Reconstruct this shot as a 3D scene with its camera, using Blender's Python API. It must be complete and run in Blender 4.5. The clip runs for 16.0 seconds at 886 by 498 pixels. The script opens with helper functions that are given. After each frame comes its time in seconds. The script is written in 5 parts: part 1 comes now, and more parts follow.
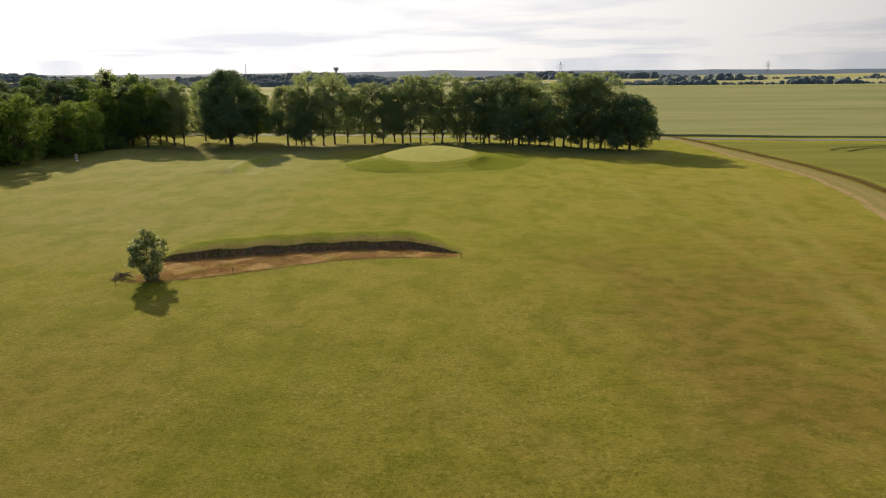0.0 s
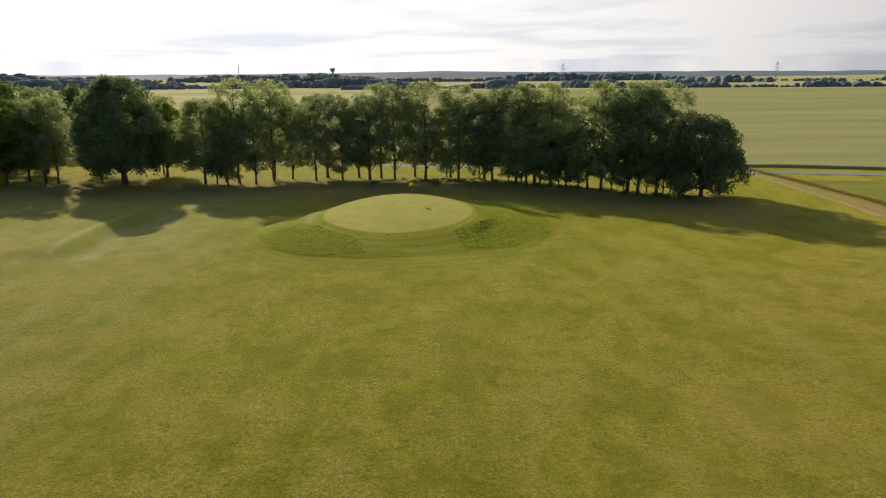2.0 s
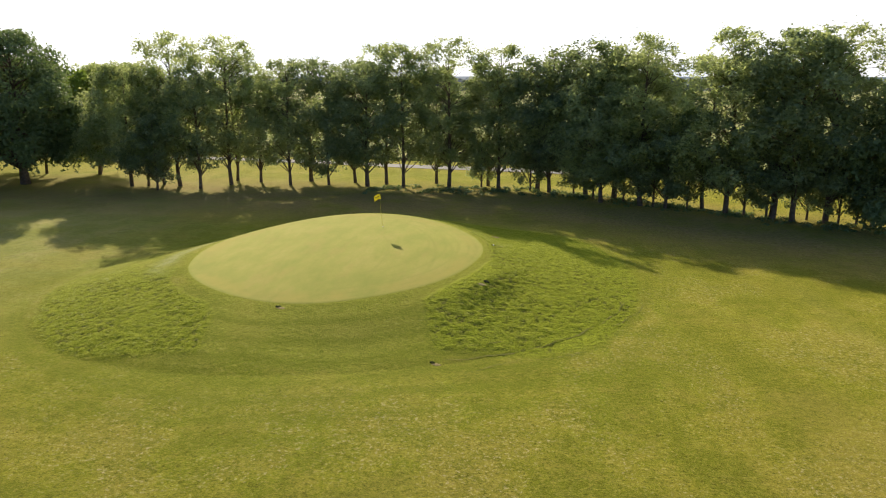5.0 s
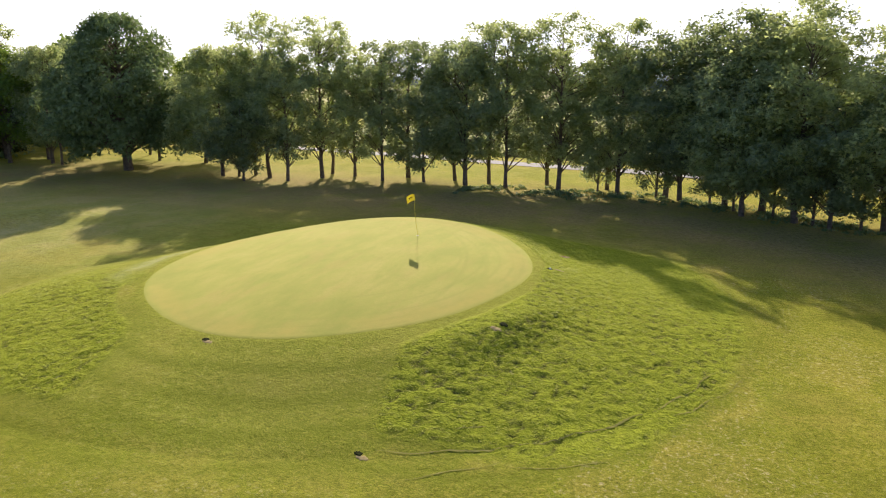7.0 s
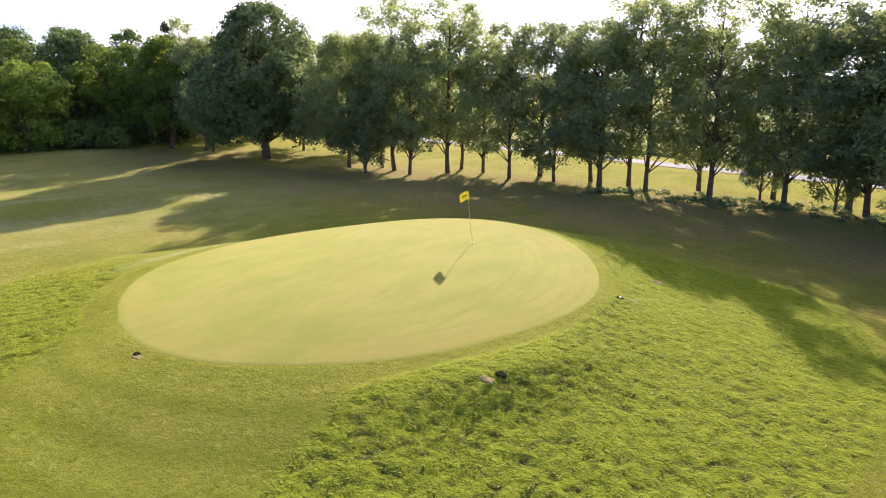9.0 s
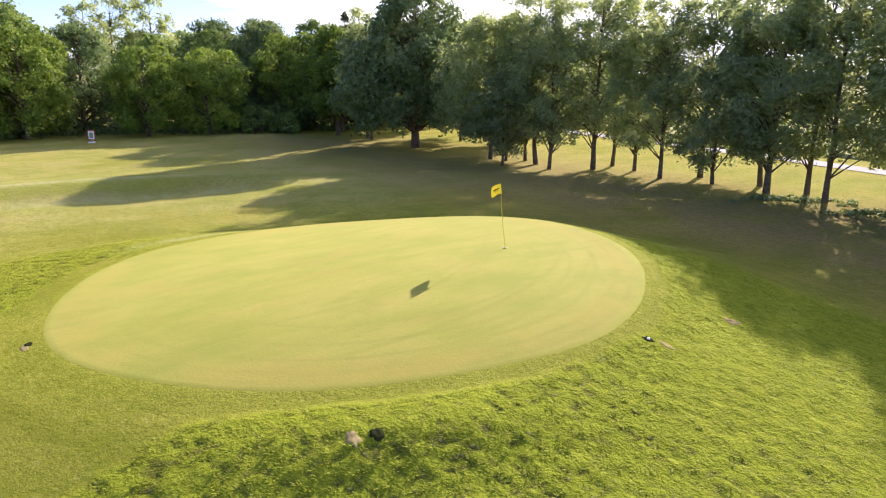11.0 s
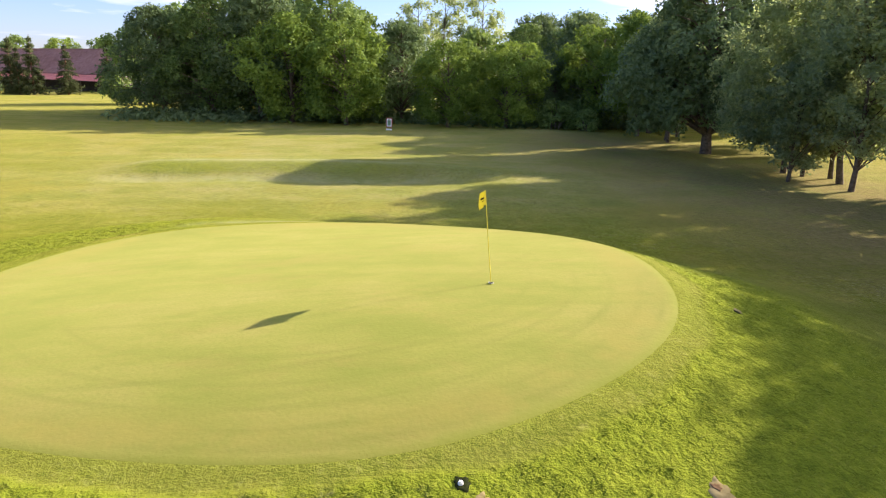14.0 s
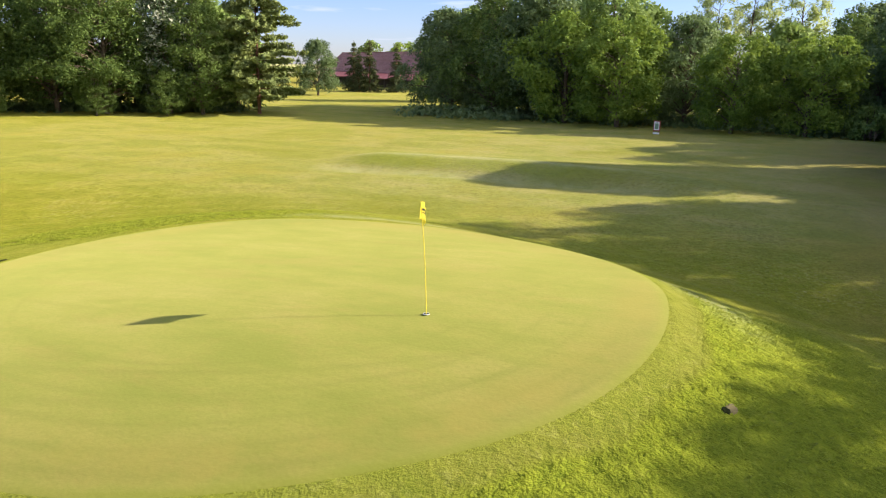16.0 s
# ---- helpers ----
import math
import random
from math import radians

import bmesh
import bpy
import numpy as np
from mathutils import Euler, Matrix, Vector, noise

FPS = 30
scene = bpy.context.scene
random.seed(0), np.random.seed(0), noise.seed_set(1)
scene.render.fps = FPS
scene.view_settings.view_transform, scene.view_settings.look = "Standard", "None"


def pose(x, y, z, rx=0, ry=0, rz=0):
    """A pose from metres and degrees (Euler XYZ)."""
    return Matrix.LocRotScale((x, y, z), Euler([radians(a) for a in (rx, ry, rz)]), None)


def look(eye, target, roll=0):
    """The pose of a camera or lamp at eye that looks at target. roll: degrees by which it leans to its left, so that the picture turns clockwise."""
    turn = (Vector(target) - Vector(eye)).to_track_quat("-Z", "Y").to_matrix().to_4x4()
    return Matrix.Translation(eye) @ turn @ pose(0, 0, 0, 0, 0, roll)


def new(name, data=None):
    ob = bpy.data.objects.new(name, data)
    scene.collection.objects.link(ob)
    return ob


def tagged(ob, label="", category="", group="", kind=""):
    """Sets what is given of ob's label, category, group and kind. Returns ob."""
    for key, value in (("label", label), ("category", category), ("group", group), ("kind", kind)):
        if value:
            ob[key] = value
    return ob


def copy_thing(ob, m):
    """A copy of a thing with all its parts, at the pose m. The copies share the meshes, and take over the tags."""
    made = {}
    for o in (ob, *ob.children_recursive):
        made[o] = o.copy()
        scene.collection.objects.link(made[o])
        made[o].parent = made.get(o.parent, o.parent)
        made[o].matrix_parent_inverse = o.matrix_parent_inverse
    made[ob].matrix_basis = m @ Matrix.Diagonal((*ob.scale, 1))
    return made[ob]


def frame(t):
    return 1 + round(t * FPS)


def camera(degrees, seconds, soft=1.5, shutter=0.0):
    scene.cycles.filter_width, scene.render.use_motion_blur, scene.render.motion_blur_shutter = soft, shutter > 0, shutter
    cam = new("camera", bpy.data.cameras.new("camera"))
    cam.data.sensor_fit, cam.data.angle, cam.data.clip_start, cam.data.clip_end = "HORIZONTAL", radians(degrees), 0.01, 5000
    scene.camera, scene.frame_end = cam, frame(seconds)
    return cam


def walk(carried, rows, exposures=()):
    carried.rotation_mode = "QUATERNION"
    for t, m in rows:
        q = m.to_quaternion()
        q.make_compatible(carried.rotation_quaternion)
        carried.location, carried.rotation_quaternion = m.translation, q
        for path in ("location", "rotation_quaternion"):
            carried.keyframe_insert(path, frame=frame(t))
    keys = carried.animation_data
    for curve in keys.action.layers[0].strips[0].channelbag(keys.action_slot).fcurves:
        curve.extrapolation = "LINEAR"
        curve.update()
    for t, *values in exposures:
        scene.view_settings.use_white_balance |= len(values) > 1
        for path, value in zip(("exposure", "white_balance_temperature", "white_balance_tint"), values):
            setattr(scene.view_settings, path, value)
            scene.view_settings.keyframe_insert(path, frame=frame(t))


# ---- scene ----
cam = camera(63.8, 16.0, soft=1.15)
METRES, EYE, TILT, LEAN, TURN = 134.0, 14.27, -13.7, 0.44, 0.0
ROWS = [
    (0.0, 0.0, 0.0, 0.0, 0.0, 0.0, -0.0),
    (0.5, 0.0049, 0.0832, 0.0274, -0.07, -0.0, -0.05),
    (1.0, 0.0095, 0.1681, 0.0495, -0.05, 0.03, -0.06),
    (1.5, 0.0137, 0.2532, 0.0702, -0.05, 0.06, -0.07),
    (2.0, 0.0184, 0.3364, 0.0911, -0.03, 0.05, -0.09),
    (2.5, 0.0235, 0.4118, 0.1055, 0.04, 0.1, -0.05),
    (3.0, 0.0293, 0.4696, 0.1153, 0.15, 0.06, -0.1),
    (5.5, 0.071, 0.6347, 0.1228, 9.21, 0.28, -2.81),
    (6.0, 0.0794, 0.6565, 0.1259, 11.67, 0.1, -3.38),
    (6.5, 0.0867, 0.6761, 0.1291, 15.81, -0.22, -4.39),
    (7.0, 0.0938, 0.6943, 0.1316, 20.43, -0.63, -5.52),
    (7.5, 0.0988, 0.7099, 0.1333, 22.96, -0.85, -6.06),
    (8.0, 0.103, 0.7256, 0.1349, 26.57, -1.27, -6.87),
    (8.5, 0.1068, 0.7404, 0.1367, 30.41, -1.75, -7.73),
    (9.0, 0.1104, 0.7561, 0.1388, 35.67, -2.54, -8.82),
    (11.5, 0.1201, 0.8324, 0.1487, 57.1, -6.76, -12.57),
    (12.0, 0.1194, 0.8476, 0.1511, 61.58, -7.71, -13.18),
    (12.5, 0.1174, 0.8627, 0.1538, 66.18, -8.72, -13.72),
    (13.0, 0.1144, 0.878, 0.1565, 71.82, -10.03, -14.24),
    (13.5, 0.1111, 0.8923, 0.159, 77.72, -11.46, -14.64),
    (14.0, 0.1068, 0.907, 0.1621, 84.05, -13.06, -14.89),
    (14.5, 0.1018, 0.9212, 0.1653, 90.37, -14.66, -14.97),
    (15.0, 0.0957, 0.9348, 0.1682, 97.25, -16.4, -14.8),
    (15.5, 0.0885, 0.9479, 0.1712, 104.29, -18.13, -14.38),
    (16.0, 0.0804, 0.96, 0.1738, 111.14, -19.76, -13.79),
]
walk(cam, [(t, pose(0, 0, EYE, TILT, LEAN, TURN) @ pose(METRES * x, METRES * y, METRES * z, 90 + pitch, roll, yaw)) for t, x, y, z, yaw, pitch, roll in ROWS],
     exposures=[(0.0, 0.32, 6700, 11), (2.0, 0.33, 6600, 11), (3.5, 0.57, 6480, 10.5), (5.5, 0.98, 6420, 12.5), (9.0, 1.46, 5940, 26), (12.5, 1.61, 5920, 24), (16.0, 1.40, 6030, 17)])
# ---- light ----
SUN_AZ, SUN_EL = -25.0, 23.2          # degrees; azimuth clockwise from +y
sun_dir = Vector((math.sin(radians(SUN_AZ)) * math.cos(radians(SUN_EL)),
                  math.cos(radians(SUN_AZ)) * math.cos(radians(SUN_EL)), math.sin(radians(SUN_EL))))
sun = new("sun", bpy.data.lights.new("sun", "SUN"))
sun.data.energy, sun.data.angle, sun.data.color = 4.6, radians(0.6), (1.0, 0.86, 0.66)
sun.matrix_world = look(sun_dir * 100, (0, 0, 0))

world = bpy.data.worlds.new("sky")
scene.world = world
world.use_nodes = True
wn, wl = world.node_tree.nodes, world.node_tree.links
wn.clear()


def wnode(kind, **inputs):
    n = wn.new(kind)
    for k, v in inputs.items():
        n.inputs[k.replace("_", " ")].default_value = v
    return n


sky = wn.new("ShaderNodeTexSky")
sky.sky_type, sky.sun_disc = "NISHITA", False
sky.sun_elevation, sky.sun_rotation = radians(SUN_EL), radians(SUN_AZ)
sky.dust_density, sky.air_density, sky.ozone_density, sky.altitude = 0.3, 1.0, 2.0, 100
coord = wn.new("ShaderNodeTexCoord")
split = wn.new("ShaderNodeSeparateXYZ")
wl.new(coord.outputs["Generated"], split.inputs[0])
# clouds lie on a flat layer: direction divided by its height
height = wnode("ShaderNodeMath"); height.operation = "MAXIMUM"; height.inputs[1].default_value = 0.02
wl.new(split.outputs["Z"], height.inputs[0])
lift = wnode("ShaderNodeMath"); lift.operation = "ADD"; lift.inputs[1].default_value = 0.05
wl.new(height.outputs[0], lift.inputs[0])
layer = wn.new("ShaderNodeVectorMath"); layer.operation = "DIVIDE"
spread = wn.new("ShaderNodeCombineXYZ")
for k in "XYZ":
    wl.new(lift.outputs[0], spread.inputs[k])
wl.new(coord.outputs["Generated"], layer.inputs[0]); wl.new(spread.outputs[0], layer.inputs[1])
puffs = wnode("ShaderNodeTexNoise", Scale=0.55, Detail=7.0, Roughness=0.55, Distortion=0.3)
wl.new(layer.outputs[0], puffs.inputs["Vector"])
# thin veil that thickens towards the sun
toward = wn.new("ShaderNodeVectorMath"); toward.operation = "DOT_PRODUCT"
toward.inputs[1].default_value = Vector((0.20, 0.98, 0.0))
wl.new(coord.outputs["Generated"], toward.inputs[0])
veil = wnode("ShaderNodeMapRange"); veil.inputs["From Min"].default_value = 0.05; veil.inputs["From Max"].default_value = 0.62
veil.inputs["To Min"].default_value = -0.05; veil.inputs["To Max"].default_value = 0.5
wl.new(toward.outputs["Value"], veil.inputs["Value"])
cover = wnode("ShaderNodeMath"); cover.operation = "ADD"
wl.new(puffs.outputs["Fac"], cover.inputs[0]); wl.new(veil.outputs[0], cover.inputs[1])
mask = wnode("ShaderNodeMapRange"); mask.inputs["From Min"].default_value = 0.54; mask.inputs["From Max"].default_value = 0.70
wl.new(cover.outputs[0], mask.inputs["Value"])
# clouds: bright, with greyer undersides
under = wnode("ShaderNodeTexNoise", Scale=0.45, Detail=6.0, Roughness=0.5)
wl.new(layer.outputs[0], under.inputs["Vector"])
tone = wn.new("ShaderNodeValToRGB")
tone.color_ramp.elements[0].position, tone.color_ramp.elements[0].color = 0.36, (8.0, 8.35, 9.05, 1)
tone.color_ramp.elements[1].position, tone.color_ramp.elements[1].color = 0.52, (10.7, 10.6, 10.5, 1)
wl.new(under.outputs["Fac"], tone.inputs["Fac"])
blend = wn.new("ShaderNodeMix"); blend.data_type = "RGBA"
wl.new(mask.outputs[0], blend.inputs["Factor"])
tint = wn.new("ShaderNodeMix"); tint.data_type, tint.blend_type = "RGBA", "MULTIPLY"
tint.inputs["Factor"].default_value = 1.0
tint.inputs["B"].default_value = (0.68, 0.73, 1.0, 1)
wl.new(sky.outputs[0], tint.inputs["A"])
wl.new(tint.outputs["Result"], blend.inputs["A"]); glare = wn.new("ShaderNodeVectorMath"); glare.operation = "DOT_PRODUCT"
glare.inputs[1].default_value = sun_dir
wl.new(coord.outputs["Generated"], glare.inputs[0])
bright = wnode("ShaderNodeMapRange"); bright.inputs["From Min"].default_value = 0.45; bright.inputs["From Max"].default_value = 0.92
bright.inputs["To Min"].default_value = 0.58; bright.inputs["To Max"].default_value = 1.12
wl.new(glare.outputs["Value"], bright.inputs["Value"])
lit = wn.new("ShaderNodeVectorMath"); lit.operation = "SCALE"
wl.new(tone.outputs[0], lit.inputs[0]); wl.new(bright.outputs[0], lit.inputs["Scale"])
wl.new(lit.outputs[0], blend.inputs["B"])
back = wnode("ShaderNodeBackground", Strength=0.074)
wl.new(blend.outputs["Result"], back.inputs["Color"])
out = wn.new("ShaderNodeOutputWorld")
wl.new(back.outputs[0], out.inputs["Surface"])


# ---- materials ----
class Mat:
    """A small builder of node materials."""

    def __init__(self, name, rough=0.85, spec=0.2):
        self.mat = bpy.data.materials.new(name)
        self.mat.use_nodes = True
        self.n, self.l = self.mat.node_tree.nodes, self.mat.node_tree.links
        self.bsdf = self.n["Principled BSDF"]
        self.outlet = self.n["Material Output"]
        self.bsdf.inputs["Roughness"].default_value = rough
        self.bsdf.inputs["Specular IOR Level"].default_value = spec
        self.geo = self.n.new("ShaderNodeNewGeometry")
        self.tex = self.n.new("ShaderNodeTexCoord")

    def noise(self, scale, detail=4.0, rough=0.55, stretch=None, local=False, turn=0.0):
        n = self.n.new("ShaderNodeTexNoise")
        n.inputs["Scale"].default_value, n.inputs["Detail"].default_value = scale, detail
        n.inputs["Roughness"].default_value = rough
        src = self.tex.outputs["Object"] if local else self.geo.outputs["Position"]
        if stretch:
            m = self.n.new("ShaderNodeMapping")
            m.inputs["Scale"].default_value = stretch
            m.inputs["Rotation"].default_value = (0, 0, radians(turn))
            self.l.new(src, m.inputs["Vector"])
            src = m.outputs[0]
        self.l.new(src, n.inputs["Vector"])
        return n.outputs["Fac"]

    def attr(self, name):
        a = self.n.new("ShaderNodeAttribute")
        a.attribute_name = name
        return a.outputs["Fac"]

    def ramp(self, fac, *stops):
        r = self.n.new("ShaderNodeValToRGB")
        while len(r.color_ramp.elements) < len(stops):
            r.color_ramp.elements.new(0.5)
        for e, (p, c) in zip(r.color_ramp.elements, stops):
            e.position, e.color = p, (*c, 1)
        self.l.new(fac, r.inputs["Fac"])
        return r.outputs["Color"]

    def math(self, op, a, b=0.0, clamp=False):
        m = self.n.new("ShaderNodeMath")
        m.operation, m.use_clamp = op, clamp
        for i, v in enumerate((a, b)):
            if isinstance(v, (int, float)):
                m.inputs[i].default_value = v
            else:
                self.l.new(v, m.inputs[i])
        return m.outputs[0]

    def remap(self, v, lo, hi, a=0.0, b=1.0):
        m = self.n.new("ShaderNodeMapRange")
        for k, x in (("From Min", lo), ("From Max", hi), ("To Min", a), ("To Max", b)):
            m.inputs[k].default_value = x
        self.l.new(v, m.inputs["Value"])
        return m.outputs[0]

    def mix(self, fac, a, b, kind="MIX"):
        m = self.n.new("ShaderNodeMix")
        m.data_type, m.blend_type = "RGBA", kind
        for s, v in (("Factor", fac), ("A", a), ("B", b)):
            if isinstance(v, (int, float)):
                m.inputs[s].default_value = v
            elif isinstance(v, tuple):
                m.inputs[s].default_value = (*v, 1)
            else:
                self.l.new(v, m.inputs[s])
        return m.outputs["Result"]

    def done(self, colour, bump=None, strength=0.3, distance=0.05):
        if isinstance(colour, tuple):
            self.bsdf.inputs["Base Color"].default_value = (*colour, 1)
        else:
            self.l.new(colour, self.bsdf.inputs["Base Color"])
        if bump is not None:
            b = self.n.new("ShaderNodeBump")
            b.inputs["Strength"].default_value, b.inputs["Distance"].default_value = strength, distance
            self.l.new(bump, b.inputs["Height"])
            self.l.new(b.outputs[0], self.bsdf.inputs["Normal"])
        return self.mat


def plain(name, a, b, scale=8.0, rough=0.8, spec=0.25, bump=0.2, distance=0.02, local=True, metal=0.0):
    """Two tones over a coarse and a fine grain."""
    m = Mat(name, rough, spec)
    m.bsdf.inputs["Metallic"].default_value = metal
    n1, n2 = m.noise(scale, 6, 0.6, local=local), m.noise(scale * 0.13, 3, 0.5, local=local)
    f = m.math("ADD", m.math("MULTIPLY", n1, 0.6), m.math("MULTIPLY", n2, 0.4))
    return m.done(m.ramp(f, (0.35, a), (0.65, b)), n1, bump, distance)


def leafy(name, dark, light, glow, translucency=0.35, rough=0.7, low=0.2, high=0.9, own=0.45):
    """Leaves: varied by tree and by leaf, letting light through."""
    m = Mat(name, rough, 0.12)
    info = m.n.new("ShaderNodeObjectInfo")
    clump = m.noise(0.45, 3, 0.6)
    f = m.math("ADD", m.math("MULTIPLY", m.geo.outputs["Random Per Island"], 0.83 - own),
               m.math("ADD", m.math("MULTIPLY", info.outputs["Random"], own), m.math("MULTIPLY", clump, 0.37)))
    colour = m.ramp(f, (low, dark), (high, light))
    m.done(colour)
    t = m.n.new("ShaderNodeBsdfTranslucent")
    m.l.new(m.mix(0.55, colour, glow), t.inputs["Color"])
    s = m.n.new("ShaderNodeMixShader")
    s.inputs[0].default_value = translucency
    m.l.new(m.bsdf.outputs[0], s.inputs[1]); m.l.new(t.outputs[0], s.inputs[2])
    m.l.new(s.outputs[0], m.outlet.inputs["Surface"])
    return m.mat


def turf():
    """The whole ground: mown grass with dry and lush patches, rough on the banks, farmland far away."""
    m = Mat("turf", 1.0, 0.03)
    m.bsdf.inputs["Sheen Weight"].default_value, m.bsdf.inputs["Sheen Roughness"].default_value = 0.30, 0.5
    m.bsdf.inputs["Sheen Tint"].default_value = (0.62, 0.60, 0.04, 1)
    big, mid = m.noise(0.035, 4, 0.6), m.noise(0.22, 5, 0.65)
    fine, blade = m.noise(3.2, 6, 0.75), m.noise(15.0, 4, 0.75)
    streak = m.noise(0.5, 4, 0.6, stretch=(1.0, 0.12, 1.0), turn=-8)
    dry = m.math("ADD", m.math("MULTIPLY", big, 0.72), m.math("MULTIPLY", mid, 0.26))
    dry = m.math("ADD", dry, m.math("MULTIPLY", streak, 0.26))
    dry = m.math("ADD", dry, m.math("MULTIPLY", m.attr("dry"), 0.13))
    base = m.ramp(dry, (0.44, (0.135, 0.178, 0.010)), (0.57, (0.170, 0.182, 0.014)), (0.69, (0.205, 0.182, 0.024)), (0.82, (0.260, 0.198, 0.052)))
    patch, mottle = m.noise(0.75, 5, 0.7, stretch=(0.85, 1.0, 1)), m.noise(1.9, 4, 0.7)
    broad = m.noise(0.30, 4, 0.6, stretch=(1.0, 0.55, 1), turn=20)
    base = m.mix(m.remap(broad, 0.50, 0.60, 0.0, 0.70), base, (0.082, 0.105, 0.008))
    base = m.mix(m.remap(broad, 0.48, 0.39, 0.0, 0.62), base, (0.220, 0.184, 0.036))
    base = m.mix(m.remap(patch, 0.50, 0.62, 0.0, 0.62), base, (0.085, 0.105, 0.008))
    base = m.mix(m.remap(patch, 0.49, 0.37, 0.0, 0.55), base, (0.222, 0.190, 0.034))
    base = m.mix(m.remap(mottle, 0.54, 0.66, 0.0, 0.42), base, (0.080, 0.098, 0.009))
    base = m.mix(m.remap(mottle, 0.45, 0.33, 0.0, 0.32), base, (0.262, 0.228, 0.050))
    base = m.mix(m.math("MULTIPLY", m.remap(fine, 0.50, 0.61), m.remap(m.attr("thin"), 0.0, 0.5, 0.50, 0.55)), base, m.mix(0.6, base, (0.045, 0.052, 0.005)))
    base = m.mix(m.math("MULTIPLY", m.remap(blade, 0.51, 0.63), m.remap(m.attr("thin"), 0.0, 0.5, 0.42, 0.46)), base, (0.300, 0.270, 0.045))
    base = m.mix(m.math("MULTIPLY", m.remap(blade, 0.47, 0.36), m.remap(m.attr("thin"), 0.0, 0.5, 0.42, 0.46)), base, (0.055, 0.062, 0.008))
    grain = m.noise(5.5, 3, 0.7)
    worn = m.remap(m.attr("thin"), 0.0, 0.6, 0.36, 0.40)
    base = m.mix(m.math("MULTIPLY", m.remap(grain, 0.54, 0.66), worn), base, (0.310, 0.265, 0.050))
    base = m.mix(m.math("MULTIPLY", m.remap(grain, 0.45, 0.34), worn), base, (0.062, 0.066, 0.008))
    base = m.mix(m.math("MULTIPLY", m.attr("pale"), m.remap(fine, 0.35, 0.6, 0.9, 0.45), clamp=True), base, m.mix(m.remap(broad, 0.42, 0.58), (0.280, 0.265, 0.150), (0.205, 0.232, 0.100)))
    base = m.mix(m.math("MULTIPLY", m.attr("thin"), m.remap(mid, 0.3, 0.62, 0.35, 0.8), clamp=True), base, m.mix(0.35, base, m.ramp(fine, (0.36, (0.168, 0.112, 0.030)), (0.60, (0.074, 0.058, 0.010)))))
    wide = m.noise(0.11, 5, 0.62, stretch=(0.8, 1.0, 1), turn=12)
    base = m.mix(m.remap(wide, 0.52, 0.64, 0.0, 0.45), base, (0.100, 0.118, 0.010))
    base = m.mix(m.remap(wide, 0.46, 0.34, 0.0, 0.50), base, (0.228, 0.188, 0.042))
    sere = m.math("MULTIPLY", m.attr("sere"), m.remap(m.noise(0.16, 5, 0.65), 0.30, 0.58), clamp=True)
    base = m.mix(sere, base, m.mix(m.remap(patch, 0.42, 0.60), (0.170, 0.108, 0.030), (0.088, 0.074, 0.014)))
    base = m.mix(m.math("MULTIPLY", m.attr("tracks"), m.remap(mid, 0.3, 0.6, 0.3, 0.8), clamp=True), base, (0.285, 0.245, 0.085))
    fleck, speck = m.noise(4.2, 5, 0.75), m.noise(7.5, 4, 0.68)
    flecked = m.math("MULTIPLY", m.remap(broad, 0.42, 0.56, 1.0, 0.12), m.remap(m.math("ADD", m.attr("apron"), m.attr("pale")), 0.0, 0.5, 1.0, 0.25))
    base = m.mix(m.math("MULTIPLY", m.remap(fleck, 0.55, 0.68, 0.0, 0.5), flecked, clamp=True), base, (0.37, 0.32, 0.11))
    sparse = m.math("MULTIPLY", flecked, m.remap(m.attr("thin"), 0.0, 0.7, 1.0, 0.2))
    base = m.mix(m.math("MULTIPLY", m.remap(speck, 0.565, 0.65, 0.0, 0.55), sparse, clamp=True), base, (0.42, 0.36, 0.22))
    base = m.mix(m.math("MULTIPLY", m.remap(speck, 0.44, 0.36, 0.0, 0.65), m.remap(m.attr("thin"), 0.0, 0.7, 1.0, 0.3), clamp=True), base, (0.050, 0.060, 0.012))
    base = m.mix(m.math("MULTIPLY", m.remap(fleck, 0.45, 0.33, 0.0, 0.70), m.remap(patch, 0.40, 0.58, 0.5, 1.0), clamp=True), base, (0.055, 0.064, 0.009))
    lush = m.ramp(fine, (0.3, (0.095, 0.140, 0.009)), (0.55, (0.195, 0.245, 0.016)), (0.75, (0.300, 0.330, 0.036)))
    lush = m.mix(0.12, lush, base)
    apron = m.mix(0.35, m.ramp(mid, (0.36, (0.138, 0.180, 0.018)), (0.62, (0.205, 0.228, 0.036))), base)
    apron = m.mix(m.remap(fleck, 0.46, 0.32, 0.0, 0.7), apron, (0.088, 0.122, 0.012))
    apron = m.mix(m.remap(fleck, 0.55, 0.68, 0.0, 0.6), apron, (0.300, 0.305, 0.075))
    base = m.mix(m.attr("apron"), base, apron)
    colour = m.mix(m.attr("rough"), base, lush)
    colour = m.mix(m.math("MULTIPLY", m.attr("mown"), m.remap(mid, 0.3, 0.6, 0.5, 1.0), clamp=True), colour, m.mix(0.75, colour, (0.088, 0.118, 0.010)))
    colour = m.mix(m.attr("collar"), colour, m.mix(m.remap(fine, 0.4, 0.65, 0.0, 0.5), (0.205, 0.226, 0.030), (0.150, 0.182, 0.020)))
    # far field strips, their colours paled and greyed to hold distance haze
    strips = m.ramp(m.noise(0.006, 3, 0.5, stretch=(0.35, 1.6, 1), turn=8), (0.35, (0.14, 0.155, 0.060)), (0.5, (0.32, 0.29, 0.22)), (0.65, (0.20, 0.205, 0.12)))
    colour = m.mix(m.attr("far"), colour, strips)
